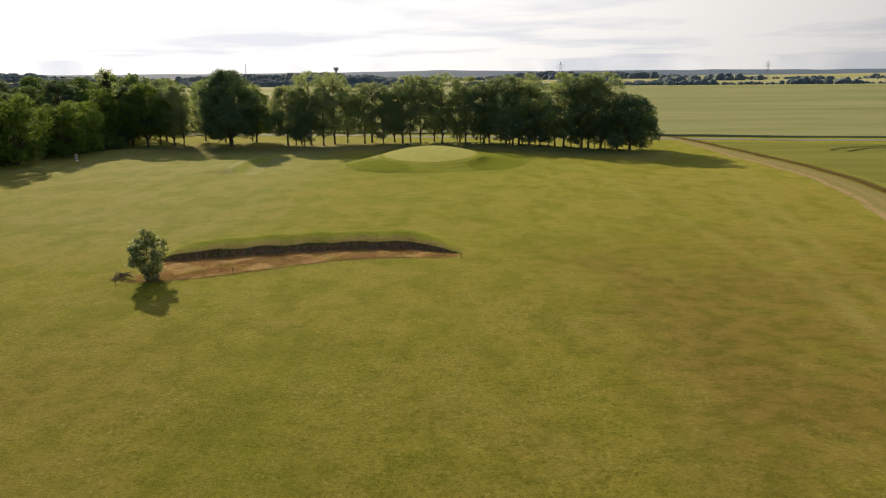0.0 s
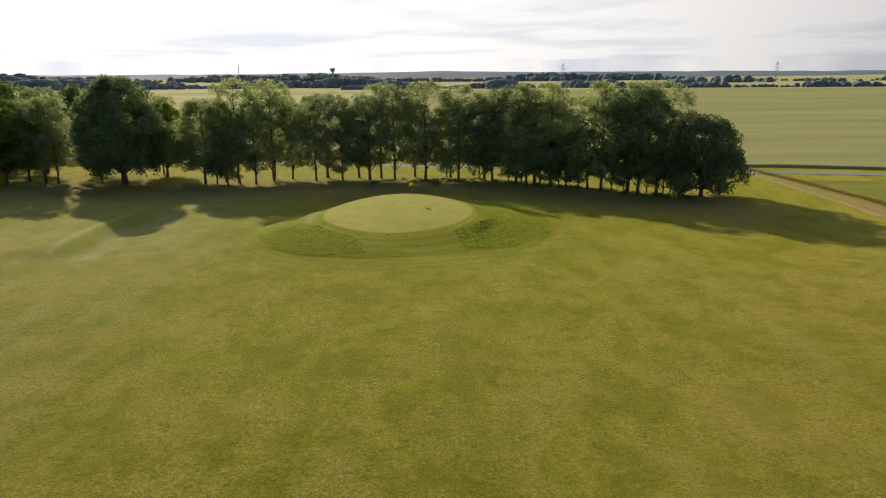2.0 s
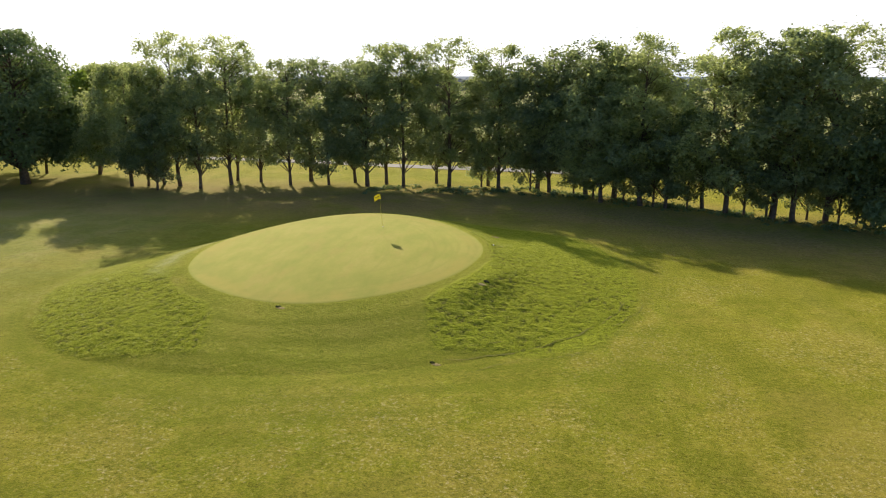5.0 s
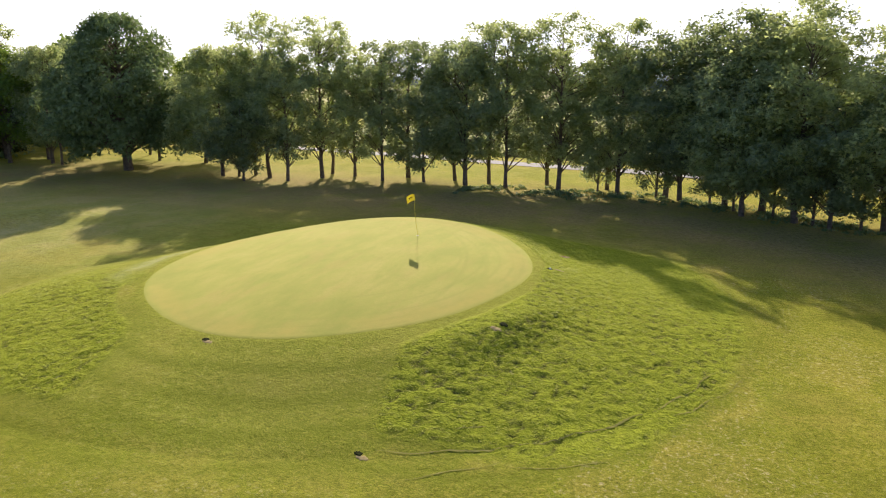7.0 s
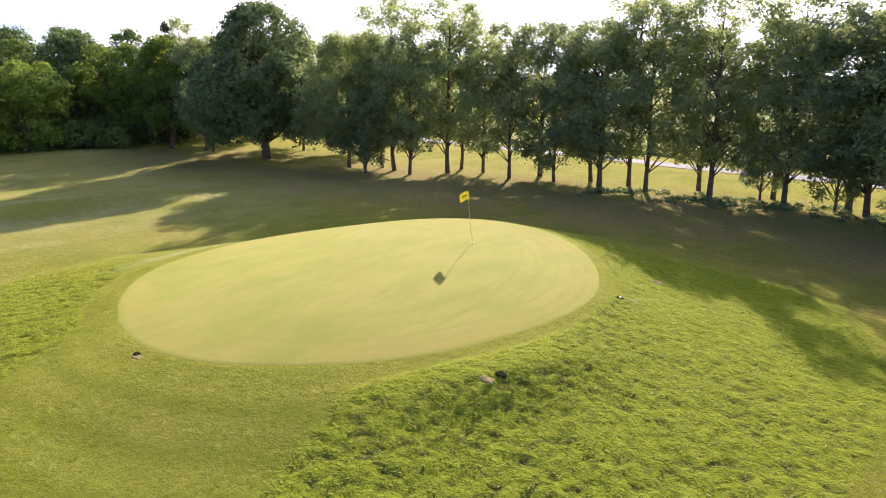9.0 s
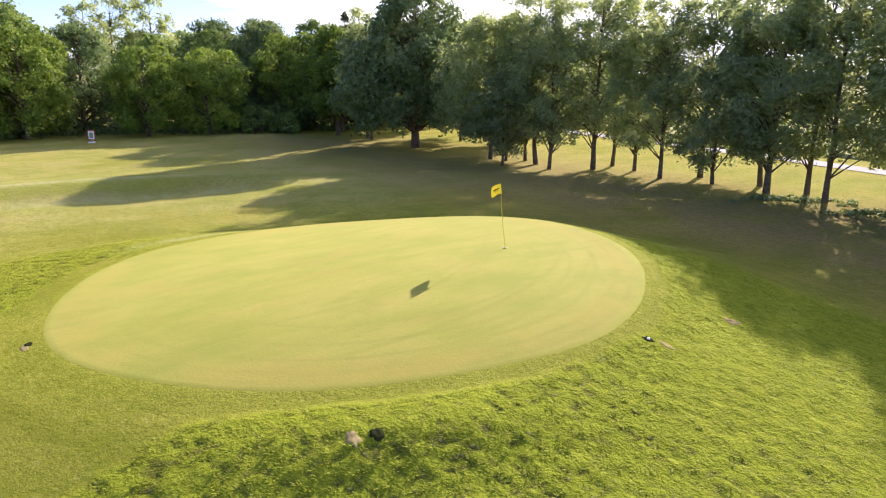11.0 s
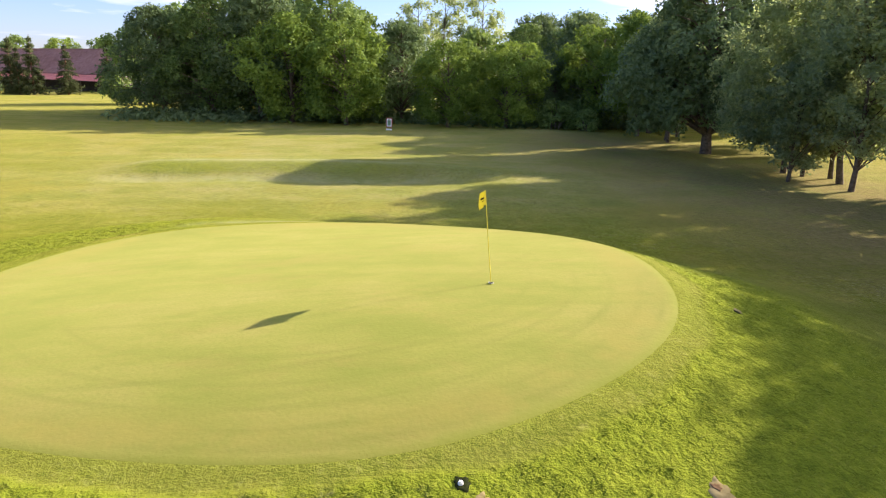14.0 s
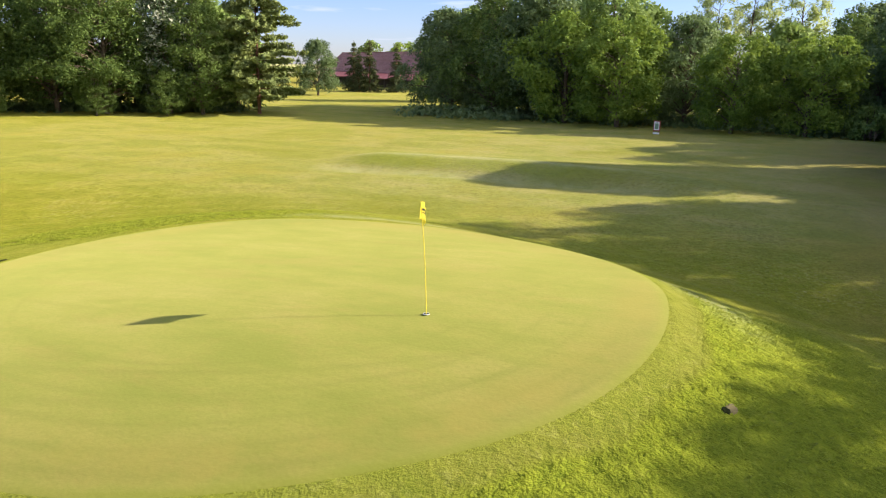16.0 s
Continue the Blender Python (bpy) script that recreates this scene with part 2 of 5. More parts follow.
    litter = m.ramp(fine, (0.35, (0.100, 0.064, 0.036)), (0.65, (0.27, 0.185, 0.105)))
    colour = m.mix(m.math("MULTIPLY", m.attr("litter"), m.remap(mid, 0.34, 0.54, 0.3, 0.95), clamp=True), colour, litter)
    crumb = m.noise(9.0, 4, 0.7)
    scrape = m.math("MULTIPLY", m.attr("clod"), m.remap(crumb, 0.36, 0.54, 0.35, 1.0), clamp=True)
    colour = m.mix(scrape, colour, m.ramp(crumb, (0.44, (0.040, 0.048, 0.012)), (0.58, (0.075, 0.085, 0.022)), (0.70, (0.22, 0.21, 0.09))))
    lump = m.noise(4.5, 4, 0.7)
    colour = m.mix(m.math("MULTIPLY", m.attr("rough"), m.remap(lump, 0.42, 0.30, 0.0, 0.6), clamp=True), colour, (0.085, 0.125, 0.012))
    trodden_lit = m.math("MULTIPLY", m.attr("trodden_lit"), m.remap(m.noise(1.1, 4, 0.7), 0.36, 0.58, 0.25, 1.0), clamp=True)
    colour = m.mix(trodden_lit, colour, m.ramp(fine, (0.35, (0.30, 0.31, 0.17)), (0.65, (0.42, 0.42, 0.27))))
    h = m.math("ADD", m.math("ADD", fine, m.math("MULTIPLY", blade, 0.4)), m.math("MULTIPLY", m.math("MULTIPLY", lump, m.attr("rough")), 2.2))
    colour = m.mix(1.0, colour, (0.94, 0.945, 0.98), "MULTIPLY")
    return m.done(colour, h, 0.85, 0.085)


MAT_TURF = turf()


def green_grass():
    m = Mat("putting_turf", 0.95, 0.05)
    a, b = m.noise(0.9, 5, 0.65, stretch=(1, 0.45, 1), turn=-20), m.noise(0.22, 3, 0.5)
    c = m.noise(14, 3, 0.6)
    f = m.math("ADD", m.math("MULTIPLY", a, 0.55), m.math("MULTIPLY", b, 0.45))
    col = m.ramp(f, (0.38, (0.225, 0.245, 0.048)), (0.5, (0.288, 0.282, 0.066)), (0.62, (0.345, 0.305, 0.092)))
    worn = m.noise(0.7, 4, 0.65, stretch=(1, 0.35, 1), turn=-30)
    col = m.mix(m.remap(worn, 0.54, 0.66, 0, 0.52), col, (0.33, 0.255, 0.085))
    col = m.mix(m.math("MULTIPLY", m.attr("rim"), m.remap(b, 0.4, 0.6, 0.15, 0.55)), col, (0.275, 0.225, 0.065))
    comb = m.noise(2.6, 4, 0.6, stretch=(1, 0.16, 1), turn=-38)
    col = m.mix(m.math("MULTIPLY", m.attr("arc"), m.remap(a, 0.4, 0.6, 0.12, 0.48)), col, (0.17, 0.18, 0.035))
    col = m.mix(m.remap(comb, 0.48, 0.66, 0, 0.28), col, (0.215, 0.225, 0.046))
    col = m.mix(m.remap(m.noise(3.0, 4, 0.7), 0.5, 0.7, 0, 0.25), col, (0.225, 0.255, 0.045))
    col = m.mix(m.remap(m.noise(2.0, 5, 0.7, stretch=(1, 0.6, 1), turn=-30), 0.52, 0.66, 0, 0.28), col, (0.300, 0.245, 0.072))
    col = m.mix(m.remap(c, 0.4, 0.7, 0, 0.30), col, (0.20, 0.215, 0.04))
    scuff = m.noise(1.5, 6, 0.72, stretch=(1, 0.4, 1), turn=-24)
    col = m.mix(m.remap(scuff, 0.54, 0.68, 0, 0.28), col, (0.175, 0.200, 0.030))
    col = m.mix(m.remap(scuff, 0.46, 0.33, 0, 0.25), col, (0.345, 0.305, 0.088))
    col = m.mix(m.math("MULTIPLY", m.attr("rim"), m.remap(m.noise(0.5, 4, 0.6), 0.45, 0.6, 0.0, 0.7), clamp=True), col, (0.335, 0.275, 0.072))
    col = m.mix(m.attr("fringe"), col, (0.235, 0.262, 0.032))
    m.bsdf.inputs["Sheen Weight"].default_value, m.bsdf.inputs["Sheen Roughness"].default_value = 0.33, 0.5
    m.bsdf.inputs["Sheen Tint"].default_value = (0.60, 0.60, 0.15, 1)
    col = m.mix(1.0, col, (0.738, 0.768, 0.62), "MULTIPLY")
    return m.done(col, c, 0.25, 0.02)


MAT_GREEN = green_grass()


def sand():
    m = Mat("dry_sand", 0.95, 0.1)
    a, b, c = m.noise(0.9, 5, 0.65), m.noise(5, 5, 0.7), m.noise(0.35, 3, 0.5)
    col = m.ramp(b, (0.3, (0.17, 0.085, 0.020)), (0.5, (0.36, 0.200, 0.046)), (0.7, (0.50, 0.33, 0.095)))
    col = m.mix(m.remap(a, 0.48, 0.62, 0, 0.85), col, (0.25, 0.19, 0.045))
    col = m.mix(m.remap(c, 0.46, 0.6, 0, 0.45), col, (0.26, 0.120, 0.036))
    col = m.mix(m.attr("soil"), col, m.ramp(b, (0.35, (0.150, 0.090, 0.040)), (0.7, (0.42, 0.270, 0.115))))
    return m.done(col, m.math("ADD", b, a), 0.8, 0.15)


MAT_SAND = sand()


def crop(name, dark, mid, light, turn):
    """A standing cereal crop with drill rows and tramlines."""
    m = Mat(name, 1.0, 0.03)
    big = m.noise(0.012, 4, 0.6, stretch=(0.4, 1.7, 1), turn=turn)
    band = m.noise(0.10, 3, 0.6, stretch=(0.05, 1.6, 1), turn=turn)
    fine = m.noise(1.6, 4, 0.7)
    f = m.math("ADD", m.math("MULTIPLY", big, 0.5), m.math("ADD", m.math("MULTIPLY", band, 0.42), m.math("MULTIPLY", fine, 0.12)))
    return m.done(m.ramp(f, (0.40, dark), (0.52, mid), (0.66, light)), fine, 0.5, 0.3)


MAT_WHEAT = crop("wheat", (0.190, 0.204, 0.072), (0.248, 0.256, 0.096), (0.315, 0.304, 0.128), 12)
MAT_BARLEY = crop("young_crop", (0.13, 0.15, 0.025), (0.19, 0.195, 0.035), (0.26, 0.24, 0.06), 12)
MAT_ASPHALT = plain("pale_asphalt", (0.17, 0.166, 0.155), (0.24, 0.235, 0.22), 3.0, 0.9, 0.1, 0.2, 0.02, False)
MAT_BARK = plain("bark", (0.063, 0.049, 0.034), (0.224, 0.175, 0.119), 5.0, 0.95, 0.1, 0.8, 0.05)
MAT_PINEBARK = plain("pine_bark", (0.07, 0.04, 0.025), (0.24, 0.13, 0.075), 5.0, 0.95, 0.1, 0.8, 0.05)
LEAF_ASH = leafy("ash_leaves", (0.138, 0.196, 0.078), (0.391, 0.460, 0.182), (0.575, 0.632, 0.207), 0.46)
LEAF_DARK = leafy("maple_leaves", (0.115, 0.163, 0.084), (0.314, 0.384, 0.166), (0.456, 0.528, 0.168), 0.40)
LEAF_CHESTNUT = leafy("chestnut_leaves", (0.064, 0.099, 0.046), (0.190, 0.259, 0.101), (0.299, 0.402, 0.103), 0.28)
LEAF_WOOD = leafy("woodland_leaves", (0.064, 0.115, 0.034), (0.280, 0.378, 0.094), (0.275, 0.365, 0.064), 0.28)
LEAF_GROVE = leafy("grove_leaves", (0.028, 0.058, 0.012), (0.142, 0.204, 0.044), (0.205, 0.280, 0.040), 0.24)
LEAF_LIME = leafy("lime_leaves", (0.088, 0.152, 0.027), (0.265, 0.362, 0.058), (0.345, 0.452, 0.055), 0.32)
LEAF_SILVER = leafy("silver_leaves", (0.095, 0.135, 0.022), (0.80, 0.77, 0.44), (0.46, 0.54, 0.12), 0.42, 0.6, 0.46, 0.90, 0.0)
LEAF_NEEDLE = leafy("needles", (0.071, 0.106, 0.035), (0.216, 0.261, 0.079), (0.336, 0.374, 0.075), 0.18)
LEAF_SPRUCE = leafy("spruce_needles", (0.033, 0.051, 0.019), (0.101, 0.119, 0.041), (0.161, 0.172, 0.040), 0.15)
BLADE = leafy("grass_blades", (0.215, 0.252, 0.020), (0.330, 0.365, 0.038), (0.47, 0.515, 0.048), 0.50)
BLADE_DRY = leafy("dry_blades", (0.27, 0.140, 0.050), (0.56, 0.36, 0.15), (0.55, 0.36, 0.12), 0.35)
BLADE_DEAD = leafy("dead_blades", (0.17, 0.125, 0.035), (0.42, 0.30, 0.12), (0.40, 0.29, 0.10), 0.35)
LEAF_WHITEBEAM = leafy("whitebeam_leaves", (0.050, 0.082, 0.030), (0.50, 0.52, 0.38), (0.22, 0.30, 0.09), 0.2, 0.5, 0.62, 1.0, 0.0)
# blue-grey base colours carry the haze of distance over woods and ridge
MAT_FARWOOD_HAZED = plain("hazed_far_foliage", (0.120, 0.150, 0.145), (0.215, 0.250, 0.225), 0.25, 1.0, 0.02, 0.6, 1.0, False)
MAT_HILL_HAZED = plain("far_hill", (0.10, 0.145, 0.19), (0.16, 0.205, 0.25), 0.004, 0.95, 0.05, 0.1, 1.0, False)


# ---- mesh helpers ----
def mesh_np(name, verts, faces, material, smooth=False):
    """A mesh from arrays of corners and of equal-sided faces."""
    verts, faces = np.asarray(verts, np.float32), np.asarray(faces, np.int32)
    me = bpy.data.meshes.new(name)
    me.vertices.add(len(verts)); me.vertices.foreach_set("co", verts.ravel())
    n, k = faces.shape
    me.loops.add(n * k); me.loops.foreach_set("vertex_index", faces.ravel())
    me.polygons.add(n); me.polygons.foreach_set("loop_start", np.arange(0, n * k, k, dtype=np.int32))
    me.polygons.foreach_set("use_smooth", np.full(n, smooth))
    me.update(calc_edges=True)
    me.validate()
    if material:
        me.materials.append(material)
    return me


def put(name, me, parent=None, at=None, label="", category="", group="", kind=""):
    ob = new(name, me)
    if at is not None:
        ob.matrix_basis = at
    if parent:
        ob.parent = parent
    return tagged(ob, label, category, group, kind)


def part(name, bm, material, parent, label="", smooth=False):
    me = bpy.data.meshes.new(name)
    bm.to_mesh(me); bm.free()
    for p in me.polygons:
        p.use_smooth = smooth
    me.materials.append(material)
    return put(name, me, parent, label=label)


def base(name, at, label, category, group="", kind=""):
    ob = new(name)
    ob.empty_display_size = 0.3
    ob.matrix_basis = at
    return tagged(ob, label, category, group, kind)


def block(bm, size, at=(0, 0, 0), bevel=0.0, turn=None):
    """A bevelled box added to bm, its base centre at 'at'."""
    m = Matrix.Translation(at) @ (turn or Matrix()) @ Matrix.Translation((0, 0, size[2] / 2)) @ Matrix.Diagonal((*size, 1))
    made = bmesh.ops.create_cube(bm, size=1, matrix=m)["verts"]
    if bevel:
        edges = list({e for v in made for e in v.link_edges})
        bmesh.ops.bevel(bm, geom=edges, offset=bevel, segments=2, affect="EDGES", profile=0.5)
    return bm


def tube_np(points, radii, sides=6):
    """Corners and four-sided faces of a tapered tube."""
    pts, vs, fs = [Vector(p) for p in points], [], []
    for i, p in enumerate(pts):
        d = (pts[min(i + 1, len(pts) - 1)] - pts[max(i - 1, 0)]).normalized()
        u = d.orthogonal().normalized() if abs(d.z) < 0.99 else Vector((1, 0, 0))
        v = d.cross(u).normalized(); u = v.cross(d)
        for k in range(sides):
            a = 2 * math.pi * k / sides
            vs.append(p + (u * math.cos(a) + v * math.sin(a)) * radii[i])
    for i in range(len(pts) - 1):
        for k in range(sides):
            k2 = (k + 1) % sides
            fs.append((i * sides + k, i * sides + k2, (i + 1) * sides + k2, (i + 1) * sides + k))
    return vs, fs


def join_np(pieces):
    vs, fs, n = [], [], 0
    for v, f in pieces:
        vs += [tuple(p) for p in v]
        fs += [tuple(i + n for i in q) for q in f]
        n += len(v)
    return np.array(vs), np.array(fs)


def leaves_np(rng, centres, normals, length, width, droop=0.0):
    """Pointed leaves, one at each centre, facing along its normal."""
    n = len(centres)
    normals = normals / np.linalg.norm(normals, axis=1, keepdims=True)
    r = rng.normal(size=(n, 3)); r[:, 2] -= droop
    u = r - normals * np.sum(r * normals, axis=1, keepdims=True)
    u /= np.linalg.norm(u, axis=1, keepdims=True) + 1e-9
    v = np.cross(normals, u)
    s = rng.uniform(0.65, 1.3, (n, 1))
    L, W = u * length * s * 0.5, v * width * s * 0.5
    lift_ = normals * width * s * 0.18
    verts = np.stack([centres - L + W + lift_, centres - L - W, centres + L + lift_ * 0.5], 1).reshape(-1, 3)
    return verts, np.arange(3 * n).reshape(-1, 3)


# ---- the lie of the land ----
GX, GY, GA, GB, GTURN = -2.38, 121.607, 7.924, 8.682, -0.17        # putting green: centre, half axes, turn


def smooth(a, b, x):
    t = np.clip((x - a) / (b - a), 0, 1)
    return t * t * (3 - 2 * t)


def bunker_uv(x, y):
    """Along (0..1) and across (0 front, 1 foot of the face) the bunker."""
    u = (x + 23.0) / 24.2
    front = 49.2 + 6.5 * smooth(0.05, 0.72, u) + 0.3 * smooth(0.9, 1.02, u)
    back = 55.0 + 4.2 * np.sin(np.clip(u, 0, 1) * math.pi * 0.5 * 1.35) ** 1.0 - 1.7 * smooth(0.8, 1.03, u) + 0.07 * np.sin(x * 1.9) + 0.06 * np.sin(x * 4.3 + 1) + 0.04 * np.sin(x * 9.1)
    return u, (y - front) / np.maximum(back - front, 0.4), front, back


def wobble(x, y, f, s=0.0):
    """A cheap smooth unevenness, about -1 to 1."""
    return (np.sin(x * f + 1.3 + s) * np.cos(y * f * 1.13 - 0.7 + s) + 0.6 * np.sin(x * f * 2.1 - y * f * 1.7 + 2.0 + s)
            + 0.4 * np.cos(x * f * 3.3 + y * f * 3.9 + s)) / 2


def tussock(x, y, f, s=0.0):
    """Lattice noise, 0 to 1, f cells a metre."""
    x, y = x * f, y * f
    i, j = np.floor(x), np.floor(y)
    u, v = x - i, y - j
    u, v = u * u * (3 - 2 * u), v * v * (3 - 2 * v)
    def at(a, b):
        k = np.sin(a * 127.1 + b * 311.7 + s * 74.7) * 43758.5453
        return k - np.floor(k)
    return (at(i, j) * (1 - u) + at(i + 1, j) * u) * (1 - v) + (at(i, j + 1) * (1 - u) + at(i + 1, j + 1) * u) * v


def clod(x, y):
    """Bare scraped spots in the long grass, 0 to 1."""
    return smooth(0.60, 0.80, tussock(x, y, 7.4, 9.0)) * (0.45 + 0.55 * smooth(0.25, 0.6, tussock(x, y, 0.7, 2.0))) * (1 - smooth(121, 127, y))


def green_r(x, y):
    p, c, s = 2.007, math.cos(GTURN), math.sin(GTURN)
    u, w = ((x - GX) * c + (y - GY) * s) / GA, (-(x - GX) * s + (y - GY) * c) / GB
    return (np.abs(u) ** p + np.abs(w) ** p) ** (1 / p)


def rough_zone(x, y):
    """Long grass on the green's banks, left out on the mown approach."""
    o = (green_r(x, y) - 1) * 8.6 + 0.2 * wobble(x, y, 0.8)
    start = 0.45 + 0.5 * smooth(118, 114, y)
    ring = smooth(start, start + 0.25, o) * (1 - smooth(4.4, 5.2, o - 4.4 * smooth(3, 12, x) - 2.4 * smooth(2, 9, GX - x)))
    west = -5.4 - 0.75 * np.maximum(y - 111.5, 0) + 0.25 * np.maximum(111.5 - y, 0)
    approach = smooth(west - 0.3, west + 0.3, x) * (1 - smooth(3.6 - 0.25 * (y - 113), 4.0 - 0.25 * (y - 113), x)) * (1 - smooth(116, 118, y))
    quiet = np.maximum(smooth(114.5, 120.0, y) * smooth(4.5, 7.0, -x), smooth(133.0, 135.0, y))
    return ring * (1 - approach) * (1 - 0.93 * quiet)


def crown(x, y):
    """Height of the putting surface: a dome that leans towards the approach."""
    u, v = (x + 2.3) / 8, (y - 121.4) / 8.6
    return (1.688 + 0.205 * u + 0.563 * v - 0.382 * u * u + 0.128 * u * v - 0.252 * v * v
            - 0.05 * v ** 3 - 0.17 * u * v * v - 0.407 * u * u * v - 0.187 * u ** 3 - 0.09 * np.exp(-((x - 1) / 4) ** 2 - ((y - 127.5) / 4) ** 2))


def lobe(angle, middle, wide):
    """A bell over the compass, in degrees."""
    d = (np.degrees(angle) - middle + 180) % 360 - 180
    return np.exp(-(d / wide) ** 2)


def land(x, y):
    """Height of the ground."""
    x, y = np.asarray(x, float), np.asarray(y, float)
    z = 0.10 * wobble(x, y, 0.09) + 0.03 * wobble(x, y, 0.4, 2.0)
    # raised green
    r = green_r(x, y)
    k = np.maximum(r, 1)
    top, edge = crown(GX + (x - GX) * np.minimum(1, 1.02 / k), GY + (y - GY) * np.minimum(1, 1.02 / k)), crown(GX + (x - GX) / k, GY + (y - GY) / k)
    out_, way = np.maximum((r - 1) * 8.6, 0), np.arctan2(y - GY, x - GX)
    c1, s1 = np.cos(way), np.sin(way)
    reach = np.exp(1.925 + 0.289 * c1 - 0.119 * s1 + 0.271 * (c1 * c1 - s1 * s1) + 0.224 * 2 * s1 * c1) + 3.4 * lobe(way, 92, 38)
    fall = np.clip(1 - out_ / reach, 0, 1) ** np.exp(0.21 + 0.186 * c1 + 0.325 * s1 - 0.35 * lobe(way, 80, 42))
    swell = (0.27 * np.exp(-((out_ - 1.8) / 1.1) ** 2) * lobe(way, -25, 20) + 0.14 * np.exp(-((out_ - 3.3) / 1.4) ** 2) * lobe(way, -155, 18)
             + 0.06 * np.exp(-((out_ - 3.2) / 1.4) ** 2) * lobe(way, 60, 22) - 0.16 * np.exp(-((out_ - 1.9) / 1.0) ** 2) * lobe(way, 33, 12)
             - 0.12 * np.exp(-((out_ - 3.6) / 1.6) ** 2) * lobe(way, -70, 16))
    flank = edge * fall + swell * smooth(0, 0.8, out_)
    z = np.where(r < 1, top, z * smooth(2, 9, out_) + flank)
    z = z + rough_zone(x, y) * (0.030 * (tussock(out_, way * 7, 6.0) ** 1.5 - 0.35) + 0.038 * (tussock(x, y, 4.4, 3.0) - 0.5) + 0.012 * wobble(x, y, 1.7, 4.0) - 0.034 * clod(x, y))
    # bunker: sunk floor, upright face, grassy bank behind
    u, v, front, back = bunker_uv(x, y)
    inside = smooth(-0.02, 0.04, u) * (1 - smooth(0.97, 1.03, u))
    floor_ = -0.12 * smooth(0.0, 0.10, v) * inside * (1 - smooth(-0.05, 0.25, y - back))
    ends = smooth(-0.03, 0.10, u) * (1 - smooth(0.84, 1.02, u))
    bank = ((0.50 + 0.07 * np.sin(x * 1.7 + 2)) * smooth(0.0, 0.32, y - back) + 0.46 * smooth(0.2, 3.4, y - back)) * (1 - smooth(2.2, 7.5, y - back)) * ends
    near_b = (x > -27) & (x < 6) & (y > 44) & (y < 68)
    z = z + np.where(near_b, floor_ + bank, 0)
    # grassy hollow and hump beyond the green
    crest = -33.4 + 0.010 * (y - 117) ** 2
    z = z + 0.60 * np.exp(-np.abs((x - crest) / np.where(x > crest, 1.7, 4.5)) ** 1.7) * smooth(105.5, 110, y) * (1 - smooth(126, 137, y))
    z = z - 0.26 * np.exp(-((x - crest - 3.6) / 2.0) ** 2) * smooth(106, 110, y) * (1 - smooth(122, 132, y))
    z = z + 0.35 * np.exp(-((x + 62) / 7) ** 2 - ((y - 143) / 5) ** 2)
    # open country swells far away
    d = np.hypot(x, y - 60)
    z = z + smooth(900, 3800, d) * (9 + 10 * wobble(x, y, 0.0011))
    return z


def spaced(*spans):
    """Grid lines from (start, end, step) spans."""
    xs = []
    for a, b, s in spans:
        xs += list(np.arange(a, b, s))
    return np.array(xs)


def growing(start, end, first, ratio=1.22):
    xs, s = [start], first
    while xs[-1] < end:
        xs.append(xs[-1] + s); s *= ratio
    return np.array(xs)


gx = np.concatenate([-growing(75, 4600, 1.2)[::-1][:-1], spaced((-75, -36, 0.6), (-36, -26, 0.3), (-26, -16, 0.28), (-16, 15, 0.11), (15, 75, 0.6)), growing(75, 4600, 1.2)])
gy = np.concatenate([30 - growing(0, 900, 1.2)[::-1][:-1], spaced((30, 48, 0.6), (48, 56.7, 0.22), (56.7, 57.6, 0.05), (57.6, 63, 0.22), (63, 102, 0.6), (102, 106, 0.3), (106, 134, 0.11), (134, 170, 0.6)), growing(170, 4600, 1.0)])
XX, YY = np.meshgrid(gx, gy)
# grid lines follow the bunker's face
_, _, _, lip = bunker_uv(np.clip(XX, -23, 1.2), YY)
YY = YY + (lip - 57) * np.exp(-((YY - 57) / 8) ** 2) * smooth(-40, -24, XX) * (1 - smooth(2, 16, XX))
ZZ = land(XX, YY)
nx, ny = len(gx), len(gy)
idx = np.arange(nx * ny).reshape(ny, nx)
quads = np.stack([idx[:-1, :-1], idx[:-1, 1:], idx[1:, 1:], idx[1:, :-1]], -1).reshape(-1, 4)
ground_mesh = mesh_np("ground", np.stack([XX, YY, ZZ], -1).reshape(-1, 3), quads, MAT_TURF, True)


def field(me, name, values):
    a = me.attributes.new(name, "FLOAT", "POINT")
    a.data.foreach_set("value", np.asarray(values, np.float32).ravel())


DIST = np.hypot(XX, YY - 60)
BU, BV, BF, BB = bunker_uv(XX, YY)
CREST = -33.4 + 0.010 * (YY - 117) ** 2
bank_zone = smooth(-0.02, 0.05, BU) * (1 - smooth(0.95, 1.03, BU)) * smooth(0.1, 0.3, YY - BB) * (1 - smooth(2.2, 3.6, YY - BB))
field(ground_mesh, "rough", np.maximum(0.6 * bank_zone + rough_zone(XX, YY), 0.45 * smooth(0.1, 0.5, XX - CREST) * (1 - smooth(1.5, 2.3, XX - CREST)) * smooth(106, 110, YY) * (1 - smooth(118, 130, YY))))
field(ground_mesh, "pale", (0.50 + 0.30 * smooth(96, 116, YY)) * (1 - smooth(-28, -10, XX)) * np.maximum(smooth(45, 75, YY), 1 - smooth(-70, -40, XX)) * (1 - smooth(148, 170, YY)))
field(ground_mesh, "thin", 0.95 * (1 - smooth(18, 84, YY - 0.6 * np.clip(XX, -20, 40))))
field(ground_mesh, "collar", (1 - smooth(1.0, 1.05, green_r(XX, YY))) * 0.4)
